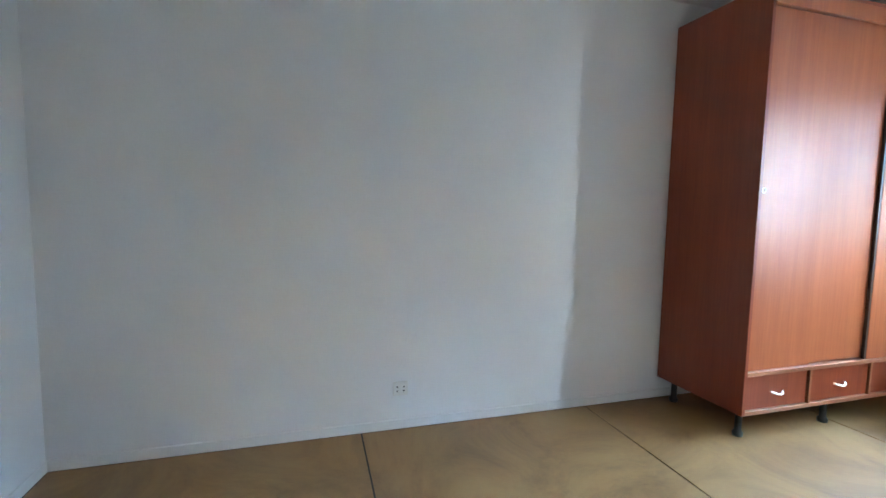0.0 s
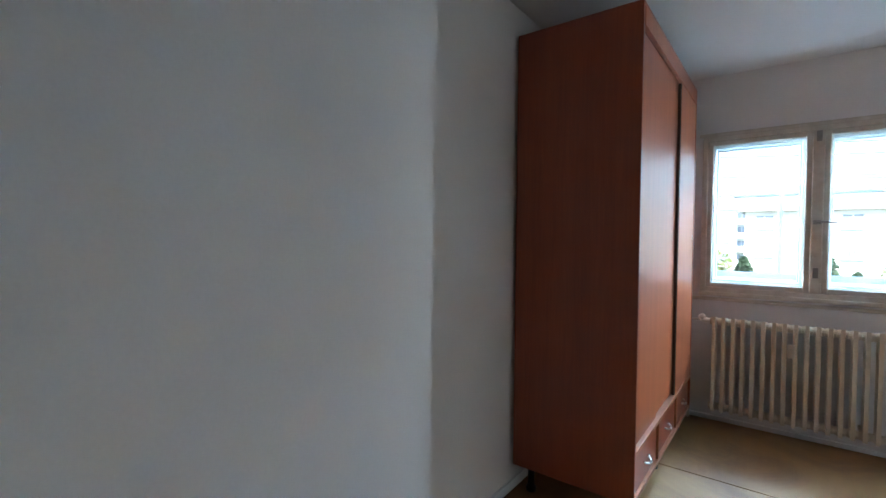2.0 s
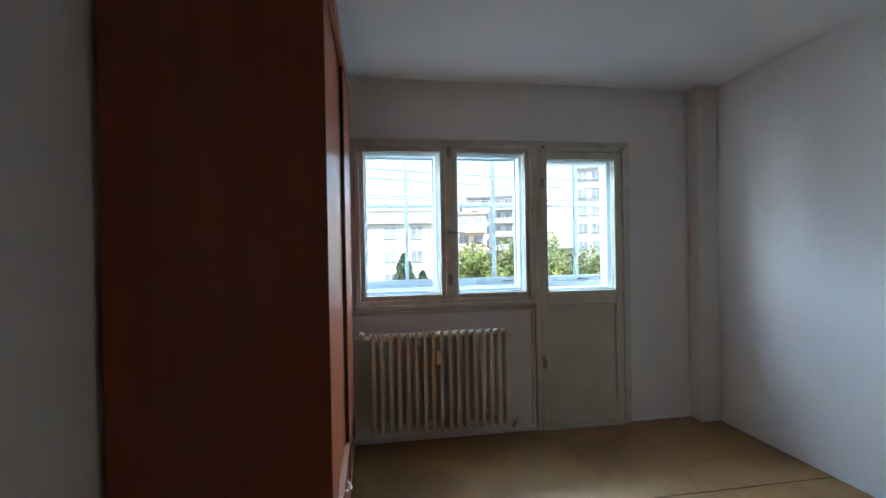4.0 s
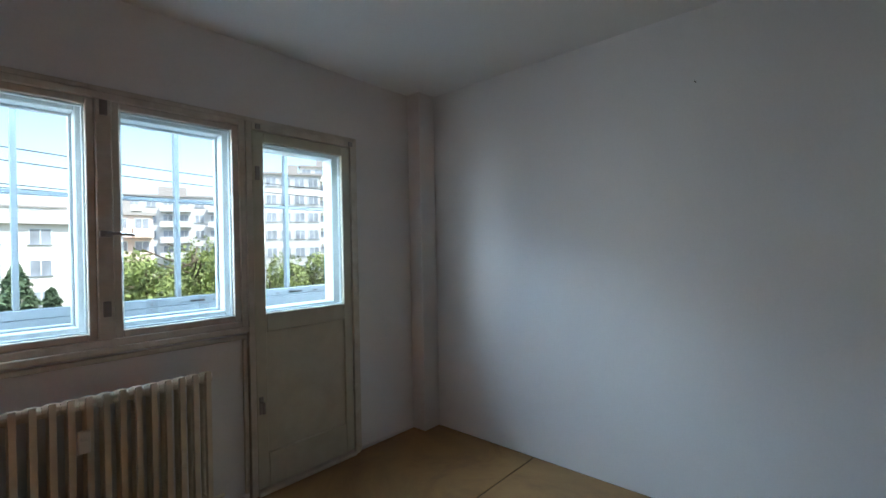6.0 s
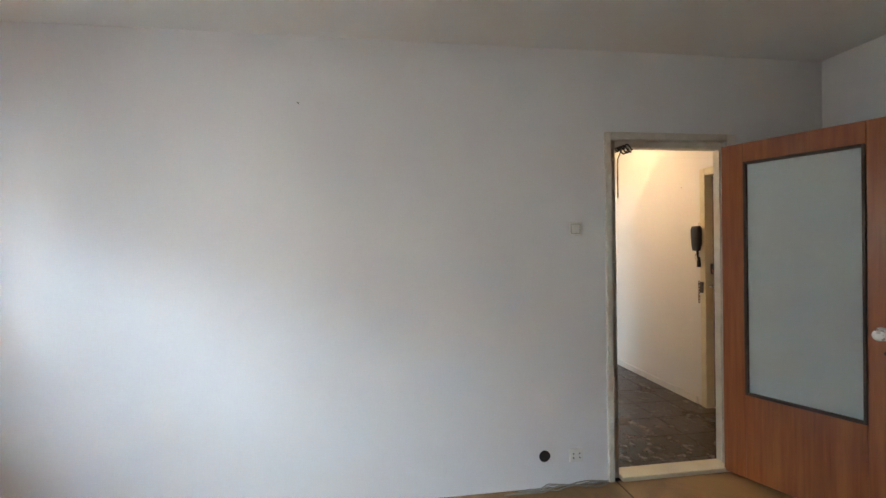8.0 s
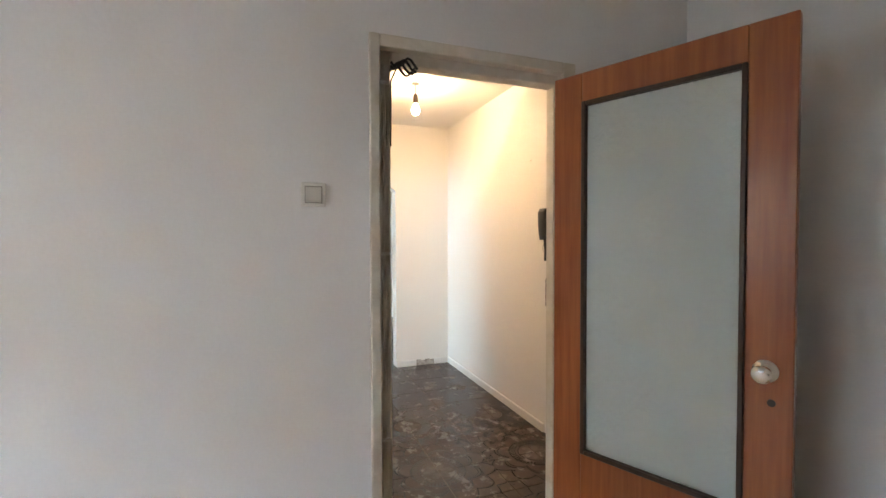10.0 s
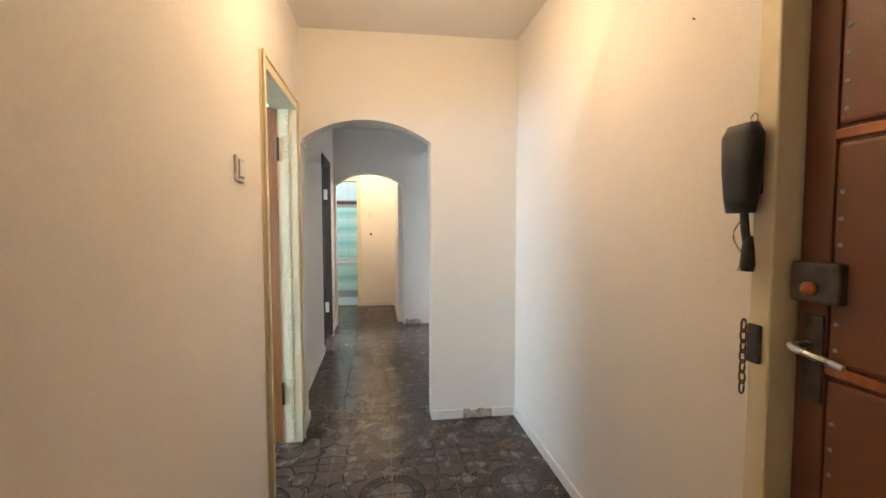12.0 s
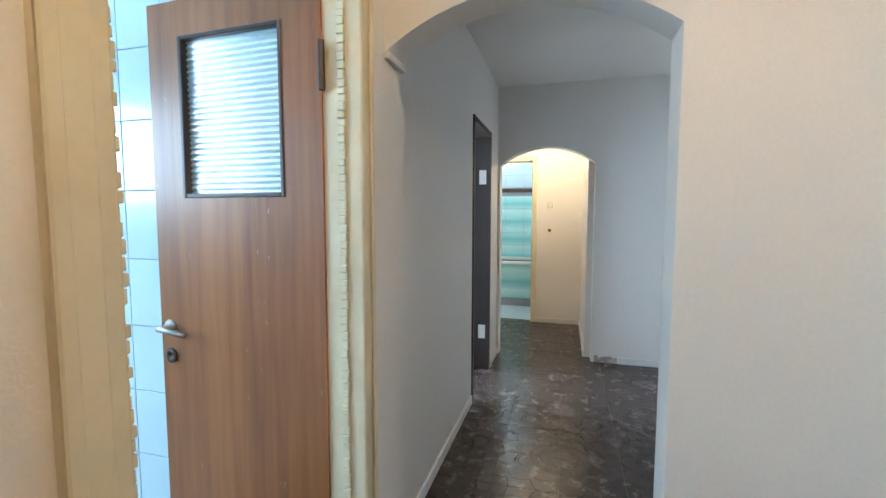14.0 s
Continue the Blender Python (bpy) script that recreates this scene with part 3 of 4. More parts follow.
# ---- small wall fittings ----
def rocker_switch(place, facing, size=0.082, label="square white plastic rocker light switch on wall"):
    s = thing("light_switch", place, label, "switch")
    h = size / 2
    s.matrix_basis = Matrix.Translation(place) @ pose(0, 0, 0, 0, 0, facing)
    bpy.context.view_layer.update()
    base = boxes((-h, h, -0.011, 0.0, -h, h), bevel=0.004)
    rock = boxes((-h * 0.62, h * 0.62, -0.016, -0.0105, -h * 0.62, h * 0.62), bevel=0.002)
    groove = frame_bm(-h * 0.70, h * 0.70, -h * 0.70, h * 0.70, 0.003, -0.0122, -0.0108, 0)
    for b in (base, rock, groove):
        b.transform(s.matrix_basis)
    part("plate", base, WHITE_PLASTIC, s)
    part("rocker", rock, WHITE_PLASTIC, s)
    part("groove", groove, CABLE_GREY, s)
    return s


def wall_socket(place, facing, label):
    s = thing("wall_socket", place, label, "socket")
    s.matrix_basis = Matrix.Translation(place) @ pose(0, 0, 0, 0, 0, facing)
    bpy.context.view_layer.update()
    b = boxes((-0.042, 0.042, -0.013, 0.0, -0.04, 0.04), bevel=0.004)
    b.transform(s.matrix_basis)
    part("plate", b, WHITE_PLASTIC, s)
    for cx in (-0.019, 0.019):
        bm = bmesh.new()
        for dz in (-0.012, 0.012):
            turned(bm, [(0.0045, -0.0145), (0.0045, -0.012)], (cx, 0, dz), 10, "y")
        bm.transform(s.matrix_basis)
        part("contact_hole", bm, DARK, s)
    return s


wall_socket((0, 1.665, 0.235), 90, "white double wall socket low on the wall")
wall_socket((RX, 1.705, 0.18), -90, "small white double socket beside the doorway")
rocker_switch((RX, 1.692, 1.52), -90)
rocker_switch((5.09, HN, 1.525), 0, 0.09, "white rocker light switch beside kitchen door")
rocker_switch((EX, 1.13, 1.48), -90, 0.08, "small white switch on end wall")

bm = bmesh.new()
turned(bm, [(0.033, 0.0), (0.034, -0.004), (0.028, -0.0045), (0.026, -0.001)], (RX, 1.898, 0.187), 20, "x")
tagged(new("wall_hole", mesh_of("wall_hole", bm, DARK)), "dark round cable hole broken into plaster", "hole")
bm = bmesh.new()
turned(bm, [(0.020, 0.0), (0.020, -0.008), (0.010, -0.012)], (EX, 1.132, 1.167), 16, "x")
tagged(new("wall_button", mesh_of("wall_button", bm, LEATHER)), "small round reddish brown button on end wall", "button")
for p, ax in (((RX, 3.258, 2.212), "x"),):
    bm = bmesh.new()
    tube(bm, [Vector(p), Vector(p) + Vector((-0.014 if p[0] > 1 else 0.014, 0.004, 0.004))], 0.0025, 6)
    tagged(new("wall_nail", mesh_of("wall_nail", bm, DARK)), "small dark nail stuck in plaster", "nail")
for x, z in ((4.65, 1.93),):
    bm = bmesh.new()
    tube(bm, [(x, HS, z), (x + 0.002, HS + 0.007, z + 0.002)], 0.0022, 6)
    tagged(new("wall_nail", mesh_of("wall_nail", bm, DARK)), "small dark nail stuck in hall plaster", "nail")

# ---- room door ----
fr = structure("door_2", boxes((3.385, 3.428, 1.462, 1.500, 0, 2.095), (3.428, 3.495, 1.415, 1.500, 0, 2.095), (3.385, 3.495, 0.635, 0.694, 0, 2.095), (3.385, 3.428, 0.694, 1.462, 2.050, 2.095), (3.428, 3.495, 0.694, 1.415, 2.012, 2.095), bevel=0.005), FRAME_OLD, "old ivory-painted door frame with worn edges", "door frame")
part("threshold", boxes((3.380, 3.503, 0.694, 1.415, -0.004, 0.026), bevel=0.006), FRAME_CREAM, fr, "worn cream wooden threshold")
part("chipped_patch", boxes((3.445, 3.470, 1.4122, 1.4147, 0.78, 0.95), (3.450, 3.472, 1.4122, 1.4147, 0.60, 0.70)), OAK_OLD, fr, "bare wood where paint has chipped")


part("door_stop", boxes((3.4420, 3.4945, 0.6945, 0.7050, 0.027, 2.011), (3.4000, 3.4100, 0.6945, 0.6990, 0.027, 2.049), bevel=0.002, seg=1), FRAME_OLD, fr, "pale painted door stop with a groove")


def room_door():
    d = thing("room_door", (3.41, 0.705, 0), "open varnished oak door with large pebbled glass", "door")
    d.matrix_basis = Matrix.Translation((3.405, 0.700, 0)) @ pose(0, 0, 0, 0, 0, 180 + 23.8)
    bpy.context.view_layer.update()
    m = d.matrix_basis.copy()

    def p(name, bm, mat, label="", parent=d, smooth=False):
        bm.transform(m)
        return part(name, bm, mat, parent, label, smooth)

    w, t = 0.79, 0.04
    g0, g1, z0, z1 = 0.122, 0.668, 0.512, 1.902
    p("stile", boxes((0, g0, -t, 0, 0.012, 2.015), bevel=0.003, seg=1), OAK_DOOR)
    p("stile", boxes((g1, w, -t, 0, 0.012, 2.015), bevel=0.003, seg=1), OAK_DOOR)
    p("top_rail", boxes((g0, g1, -t, 0, z1, 2.015), bevel=0.003, seg=1), OAK_DOOR)
    p("bottom_panel", boxes((g0, g1, -t, 0, 0.012, z0), bevel=0.003, seg=1), OAK_DOOR)
    p("glazing_bead", boxes((g0, g0 + 0.016, -t - 0.006, 0.006, z0, z1), (g1 - 0.016, g1, -t - 0.006, 0.006, z0, z1), (g0 + 0.016, g1 - 0.016, -t - 0.006, 0.006, z1 - 0.016, z1), (g0 + 0.016, g1 - 0.016, -t - 0.006, 0.006, z0, z0 + 0.016), bevel=0.003, seg=1), DARK_BEAD, "dark wooden glazing bead")
    p("pane", boxes((g0 + 0.015, g1 - 0.015, -t / 2 - 0.0025, -t / 2 + 0.0025, z0 + 0.015, z1 - 0.015)), FROST, "pebbled translucent glass")
    for s in (-1, 1):
        bm = bmesh.new()
        o = -t if s > 0 else 0.0
        turned(bm, [(0.034, 0.0), (0.033, -0.006 * s), (0.016, -0.008 * s), (0.013, -0.03 * s), (0.024, -0.036 * s), (0.027, -0.05 * s), (0.022, -0.062 * s), (0.008, -0.064 * s)], (0.722, o, 0.972), 24, "y")
        p("knob", bm, CHROME, "brushed metal round knob", smooth=True)
    bm = bmesh.new()
    turned(bm, [(0.011, 0.0), (0.011, -0.003), (0.004, -0.003)], (0.738, -t, 0.88), 14, "y")
    turned(bm, [(0.011, 0.0), (0.011, 0.003), (0.004, 0.003)], (0.738, 0, 0.88), 14, "y")
    p("keyhole", bm, DARK_BEAD)
    p("latch_plate", boxes((w, w + 0.002, -0.032, -0.008, 0.88, 1.06)), STEEL)
    for z in (0.25, 1.72):
        bm = bmesh.new()
        tube(bm, [(-0.006, 0.006, z), (-0.006, 0.006, z + 0.10)], 0.007, 10)
        p("hinge", bm, STEEL)


room_door()

cab = thing("cable_bundle", (3.424, 1.436, 0.04), "painted-over ivory cables clipped along door frame", "cable")
for k in range(3):
    bm = bmesh.new()
    tube(bm, [(3.4240 - 0.002 * (k % 2), 1.425 + 0.011 * k + 0.004 * math.sin(9 * z + k * 1.7), z) for z in [0.04 + 0.04 * i for i in range(50)]], 0.0034, 6)
    part("cable", bm, FRAME_OLD, cab, smooth=True)
for z in (0.62, 1.31, 1.93):
    part("clip", boxes((3.416, 3.428, 1.419, 1.458, z, z + 0.012), bevel=0.003), WHITE_PLASTIC, cab)
bm = bmesh.new()
for k in range(4):
    tube(bm, [(3.40 + 0.012 * k, 1.42 - 0.10 * i / 8, 2.005 - 0.02 * math.sin(i * 0.9 + k) - 0.004 * k) for i in range(9)], 0.005, 6)
tube(bm, [(3.39, 1.36, 2.01), (3.385, 1.40, 1.985), (3.384, 1.424, 1.93), (3.382, 1.4265, 1.70)], 0.003, 6)
tagged(new("cable_tangle", mesh_of("cable_tangle", bm, BLACK, True)), "black cables bunched in the upper door frame corner", "cable")
bm = bmesh.new()
for k in range(4):
    tube(bm, [(3.385 - 0.012 * k - 0.02 * abs(math.sin(i * 0.5 + k)), 1.53 + 0.045 * i, 0.008 + 0.03 * abs(math.sin(i * 0.55 + 0.8 * k)) * (1 if i < 9 else 0.3)) for i in range(12 + k)], 0.0035, 6)
tagged(new("floor_cable", mesh_of("floor_cable", bm, CABLE_GREY, True)), "loose pale cables lying along the wall base", "cable")


# ---- hall ----
def pendant(place, top, label):
    x, y, z = place
    b = thing("pendant_bulb", (x, y, top), label, "lamp")
    bm = bmesh.new()
    turned(bm, [(0.030, 0.0), (0.028, -0.012), (0.008, -0.016)], (x, y, top), 16)
    part("ceiling_hook", bm, STEEL, b)
    bm = bmesh.new()
    tube(bm, [(x + 0.003 * math.sin(i), y + 0.003 * math.cos(i), top - 0.01 - i * (top - z - 0.11) / 8) for i in range(9)], 0.004, 6)
    part("cord", bm, BLACK, b)
    bm = bmesh.new()
    turned(bm, [(0.010, 0.12), (0.018, 0.105), (0.021, 0.06), (0.019, 0.045)], (x, y, z), 16)
    part("lamp_holder", bm, DARK_BEAD, b, "brown bakelite lamp holder", True)
    bm = bmesh.new()
    turned(bm, [(0.013, 0.048), (0.016, 0.035), (0.029, 0.012), (0.032, -0.006), (0.028, -0.024), (0.016, -0.036), (0.003, -0.040)], (x, y, z), 24)
    m, nt, bs = nodes_of("lit_bulb")
    bs.inputs["Emission Color"].default_value = (1.0, 0.78, 0.48, 1)
    bs.inputs["Emission Strength"].default_value = 14
    bulb = part("bulb", bm, m, b, "glowing warm glass bulb", True)
    bulb.visible_shadow = False


pendant((5.11, 0.81, 2.355), HH, "bare lit bulb on a short cord from ceiling")
pendant((9.95, 1.15, 2.40), HH, "bare lit bulb over the far end")

# baseboards of the hall
structure("baseboard_hall", boxes((4.47, HX1 - 0.014, HS, HS + 0.014, 0, 0.062), (HX1 - 0.014, HX1, HS, 0.236, 0, 0.062), (HX1 - 0.014, HX1, 0.440, 0.655, 0, 0.062), (HX0 + 0.02, 5.392, HN - 0.014, HN, 0, 0.062), (6.22, A1, HN - 0.014, HN, 0, 0.062), (A1, 8.10, CN - 0.014, CN, 0, 0.062), (8.88, CX, CN - 0.014, CN, 0, 0.062), (CX - 0.014, CX, -0.3, 0.45, 0, 0.062), (EX - 0.014, EX, 0.745, 1.30, 0, 0.062), (A2, EX, 0.745, 0.759, 0, 0.062), bevel=0.003, seg=1), BASE_WHITE, "low white painted skirting board", "skirting")
rng = random.Random(4)
for x0, y0, y1 in ((HX1, 0.237, 0.439), (CX, 0.46, 0.66)):
    bm = bmesh.new()
    y = y0
    while y < y1 - 0.004:
        e = min(y1, y + rng.uniform(0.02, 0.05))
        cube(bm, x0 - rng.uniform(0.003, 0.010), x0, y, e - 0.001, 0, rng.uniform(0.045, 0.066))
        y = e
    structure("baseboard_gap", bm, CHIPPED, "broken plaster where skirting piece is missing", "skirting")


def cased_opening(name, x0, x1, y, head, label, rough_edge=True):
    """Door casing on a hall wall that faces -y."""
    s = structure(name, boxes((x0, x0 + 0.058, y - 0.018, y + 0.125, 0, head), (x1 - 0.058, x1, y - 0.018, y + 0.125, 0, head), (x0 + 0.058, x1 - 0.058, y - 0.018, y + 0.125, head - 0.058, head), bevel=0.006), FRAME_CREAM, label, "door frame")
    part("moulding", boxes((x0 - 0.004, x0 + 0.018, y - 0.026, y - 0.0185, 0, head + 0.004), (x1 - 0.018, x1 + 0.004, y - 0.026, y - 0.0185, 0, head + 0.004), (x0 + 0.018, x1 - 0.018, y - 0.026, y - 0.0185, head - 0.018, head + 0.004), bevel=0.003, seg=1), FRAME_CREAM, s)
    inner = 0.053
    part("inner_jamb", boxes((x0 + 0.0582, x0 + 0.058 + inner, y + 0.022, y + 0.125, 0, head - 0.0582), bevel=0.005), FRAME_CREAM, s)
    if rough_edge:
        r2 = random.Random(9)
        for side, xs in ((0, x0 + 0.058 + inner), (1, x1 - 0.058)):
            bm = bmesh.new()
            z = 0.02
            while z < head - 0.08:
                h = r2.uniform(0.017, 0.026)
                q = r2.uniform(0.006, 0.013)
                yy = y + 0.030 + r2.uniform(-0.002, 0.002)
                lo, hi = (xs, xs + q) if side == 0 else (xs - q, xs)
                cube(bm, lo, hi, yy, yy + 0.022, z, z + h - 0.002)
                z += h
            bmesh.ops.bevel(bm, geom=list(bm.edges), offset=0.002, segments=1, affect="EDGES")
            tagged(part("scalloped_strip", bm, FRAME_CREAM, s, "lumpy scalloped draught strip"), kind="stuff")
    return s


cased_opening("door_3", 5.398, 6.216, HN, 2.058, "yellowed cream door frame with a scalloped strip")


def kitchen_door():
    d = thing("kitchen_door", (6.165, 1.59, 0), "open worn oak veneer door with reeded glass window", "door")
    d.matrix_basis = Matrix.Translation((6.150, 1.585, 0)) @ pose(0, 0, 0, 0, 0, 87)
    bpy.context.view_layer.update()
    m = d.matrix_basis.copy()

    def p(name, bm, mat, label="", smooth=False):
        bm.transform(m)
        return part(name, bm, mat, d, label, smooth)

    w, t, g0, g1, z0, z1 = 0.625, 0.04, 0.125, 0.505, 1.415, 1.905
    p("panel", boxes((0, g0, -t, 0, 0.012, 2.01), (g1, w, -t, 0, 0.012, 2.01), (g0, g1, -t, 0, 0.012, z0), (g0, g1, -t, 0, z1, 2.01)), OAK_OLD)
    p("edge_band", boxes((-0.0015, -0.0003, -t, 0, 0.012, 2.01)), OAK_DOOR, "reddish solid wood door edge")
    p("glazing_bead", boxes((g0, g0 + 0.014, -t - 0.004, 0.004, z0, z1), (g1 - 0.014, g1, -t - 0.004, 0.004, z0, z1), (g0 + 0.014, g1 - 0.014, -t - 0.004, 0.004, z1 - 0.014, z1), (g0 + 0.014, g1 - 0.014, -t - 0.004, 0.004, z0, z0 + 0.014), bevel=0.003, seg=1), DARK_BEAD, "dark glazing bead")
    bm = bmesh.new()
    n = 26 * 6
    prof = [(-t / 2 + 0.0035 * math.cos(2 * math.pi * i / 6), z0 + 0.013 + (z1 - z0 - 0.026) * i / n) for i in range(n + 1)]
    rows = [[bm.verts.new((x, y, z)) for x in (g0 + 0.013, g1 - 0.013)] for y, z in prof]
    back = [[bm.verts.new((x, -t / 2 - 0.007, z)) for x in (g0 + 0.013, g1 - 0.013)] for y, z in prof]
    for a, c in zip(rows, rows[1:]):
        bm.faces.new((a[0], a[1], c[1], c[0]))
    for a, c in zip(back, back[1:]):
        bm.faces.new((a[1], a[0], c[0], c[1]))
    p("pane", bm, REED, "horizontally reeded glass", True)
    for s, o in ((1, 0.0), (-1, -t)):
        bm = bmesh.new()
        turned(bm, [(0.024, 0.0), (0.023, 0.005 * s), (0.010, 0.008 * s), (0.009, 0.045 * s)], (0.585, o, 1.0), 18, "y")
        tube(bm, [(0.585, o + 0.045 * s, 1.0), (0.565, o + 0.048 * s, 1.002), (0.475, o + 0.046 * s, 0.992)], 0.009, 10)
        p("lever_handle", bm, STEEL, "worn metal lever handle", True)
        bm = bmesh.new()
        turned(bm, [(0.024, 0.0), (0.023, 0.006 * s), (0.010, 0.007 * s), (0.009, 0.002 * s)], (0.585, o, 0.905), 18, "y")
        p("key_rosette", bm, DARK_BEAD, smooth=True)
    for z in (0.25, 1.70):
        bm = bmesh.new()
        tube(bm, [(-0.008, 0.008, z), (-0.008, 0.008, z + 0.13)], 0.009, 10)
        cube(bm, -0.004, 0.0, -0.03, 0.004, z + 0.01, z + 0.12)
        p("hinge", bm, DARK_BEAD, "dark worn hinge")


kitchen_door()


# ---- entrance door ----
ef = structure("door_4", boxes((4.345, 4.405, -0.06, HS + 0.016, 0, 2.06), (HX0 + 0.017, 3.60, -0.06, HS + 0.016, 0, 2.06), (3.60, 4.345, -0.06, HS + 0.016, 1.995, 2.06), bevel=0.005), FRAME_CREAM, "yellowed cream entrance door frame", "door frame")


def entrance_door():
    d = thing("entrance_door", (3.97, -0.05, 0), "closed brown leatherette-padded entrance door with studs", "door")
    part("door_leaf", boxes((3.602, 4.342, -0.115, -0.070, 0.01, 1.99), bevel=0.003), LEATHER, d)
    part("edge_strip", boxes((4.270, 4.340, -0.0699, -0.058, 0.012, 1.988), (3.604, 3.66, -0.0699, -0.058, 0.012, 1.988), bevel=0.003), LEATHER, d, "brown leatherette border")
    rows = ((0.03, 0.48), (0.52, 0.985), (1.025, 1.50), (1.54, 1.97))
    for z0, z1 in rows:
        part("padded_panel", boxes((3.67, 4.262, -0.0699, -0.052, z0, z1), bevel=0.008), LEATHER, d)
    for z in (0.49, 0.995, 1.51):
        part("band", boxes((3.66, 4.270, -0.0699, -0.056, z, z + 0.022), bevel=0.003), OAK_DOOR, d)
    bm = bmesh.new()
    for z0, z1 in rows:
        for zz in [z0 + 0.03 + i * 0.057 for i in range(int((z1 - z0 - 0.03) / 0.057))]:
            for x in (4.245, 3.687):
                turned(bm, [(0.006, 0.0), (0.005, 0.002), (0.002, 0.004)], (x, -0.0525, zz), 8, "y")
    tagged(part("stud", bm, STEEL, d, "round metal upholstery studs"), kind="stuff")
    part("rim_lock", boxes((4.225, 4.335, -0.058, -0.028, 1.155, 1.245), bevel=0.006), DARK_STEEL, d, "dark steel rim lock")
    bm = bmesh.new()
    turned(bm, [(0.016, 0.0), (0.015, 0.012), (0.006, 0.018)], (4.285, -0.028, 1.185), 14, "y")
    part("lock_knob", bm, OAK_DOOR, d, smooth=True)
    part("handle_plate", boxes((4.272, 4.318, -0.058, -0.050, 0.925, 1.125), bevel=0.003), DARK_STEEL, d, "worn steel back plate")
    bm = bmesh.new()
    tube(bm, [(4.300, -0.05, 1.055), (4.300, 0.002, 1.055), (4.285, 0.010, 1.053), (4.18, 0.006, 1.040)], 0.008, 10)
    part("lever_handle", bm, CHROME, d, "bright metal lever handle", True)
    d.location.y += 0.075


entrance_door()

def intercom():
    d = thing("intercom_phone", (4.45, HS, 1.35), "black intercom handset hanging beside the entrance door", "intercom")
    bm = bmesh.new()
    prof = [(0.0, 1.568, 0.030), (0.0, 1.54, 0.055), (0.0, 1.46, 0.060), (0.0, 1.39, 0.050), (0.0, 1.355, 0.034)]
    rows = []
    for _, z, h in prof:
        ring = []
        for k in range(20):
            w = 2 * math.pi * k / 20
            cx = abs(math.cos(w)) ** 0.5 * (1 if math.cos(w) >= 0 else -1)
            sy = abs(math.sin(w)) ** 0.5 * (1 if math.sin(w) >= 0 else -1)
            ring.append(bm.verts.new((4.425 + (0.050 - (1.568 - z) * 0.07) * cx * (0.8 if z > 1.56 else 1), HS + 0.050 + h * 0.5 * sy, z)))
        rows.append(ring)
    for a, c in zip(rows, rows[1:]):
        for k in range(20):
            bm.faces.new((a[k], a[(k + 1) % 20], c[(k + 1) % 20], c[k]))
    bm.faces.new(rows[0])
    bm.faces.new(rows[-1][::-1])
    bmesh.ops.recalc_face_normals(bm, faces=bm.faces)
    part("body", bm, BLACK, d, smooth=True)
    part("wall_bracket", boxes((4.398, 4.452, HS, HS + 0.024, 1.40, 1.55), bevel=0.004), BLACK, d)
    bm = bmesh.new()
    tube(bm, [(4.413, HS + 0.05, 1.36), (4.408, HS + 0.05, 1.31), (4.403, HS + 0.045, 1.27)], 0.010, 8)
    turned(bm, [(0.010, 0.05), (0.014, 0.02), (0.017, -0.02), (0.014, -0.035)], (4.403, HS + 0.045, 1.25), 12)
    part("strain_relief", bm, BLACK, d, smooth=True)
    bm = bmesh.new()
    tube(bm, [(4.423, HS + 0.04, 1.36)] + [(4.435 + 0.026 * math.sin(i * 0.55), HS + 0.035, 1.34 - 0.014 * i + (0.010 * (i - 8) if i > 8 else 0)) for i in range(13)] + [(4.413, HS + 0.04, 1.27)], 0.0022, 6)
    part("cord", bm, CABLE_GREY, d, "thin looped grey wire")
    bm = bmesh.new()
    tube(bm, [(4.425 + 0.010 * math.cos(w), HS + 0.02, 1.585 + 0.012 * math.sin(w)) for w in [i * 0.5 for i in range(13)]], 0.002, 6)
    part("hook_ring", bm, STEEL, d)
    d.location.x -= 0.02
    part("button", boxes((4.469, 4.489, HS + 0.04, HS + 0.055, 1.475, 1.490), bevel=0.003), WHITE_PLASTIC, d)


intercom()


def door_chain():
    d = thing("door_chain", (4.40, HS + 0.016, 1.03), "rusty security chain hanging from a plate", "chain")
    part("plate", boxes((4.362, 4.398, HS + 0.0162, HS + 0.028, 0.990, 1.085), bevel=0.004), DARK_STEEL, d)
    for i in range(7):
        bm = bmesh.new()
        z = 1.075 - 0.026 * i
        tube(bm, [((4.410 + (0.009 * math.cos(w) if i % 2 else 0.0)), HS + 0.024 + (0.0 if i % 2 else 0.007 * math.cos(w)), z + 0.017 * math.sin(w)) for w in [k * math.pi / 6 for k in range(13)]], 0.0026, 6)
        part("link", bm, RUST if i % 3 else DARK_STEEL, d)


door_chain()

# ---- corridor's dark door, far arch and bathroom ----
cd = structure("door_5", boxes((8.12, 8.165, CN - 0.012, 1.705, 0, 2.06), (8.815, 8.86, CN - 0.012, 1.705, 0, 2.06), (8.165, 8.815, CN - 0.012, 1.705, 2.015, 2.06), bevel=0.004, seg=1), DARK_WOOD, "dark brown door frame in corridor wall", "door frame")
for z in (0.28, 1.62):
    part("hinge_plate", boxes((8.8100, 8.8145, 1.60, 1.66, z, z + 0.12), bevel=0.001, seg=1), WHITE_PLASTIC, cd, "pale metal hinge plate")
cl = thing("corridor_door", (8.80, 2.05, 0), "pale painted door standing open into side room", "door")
part("door_leaf", boxes((8.765, 8.805, 1.71, 2.37, 0.01, 2.0), bevel=0.003), FRAME_CREAM, cl)
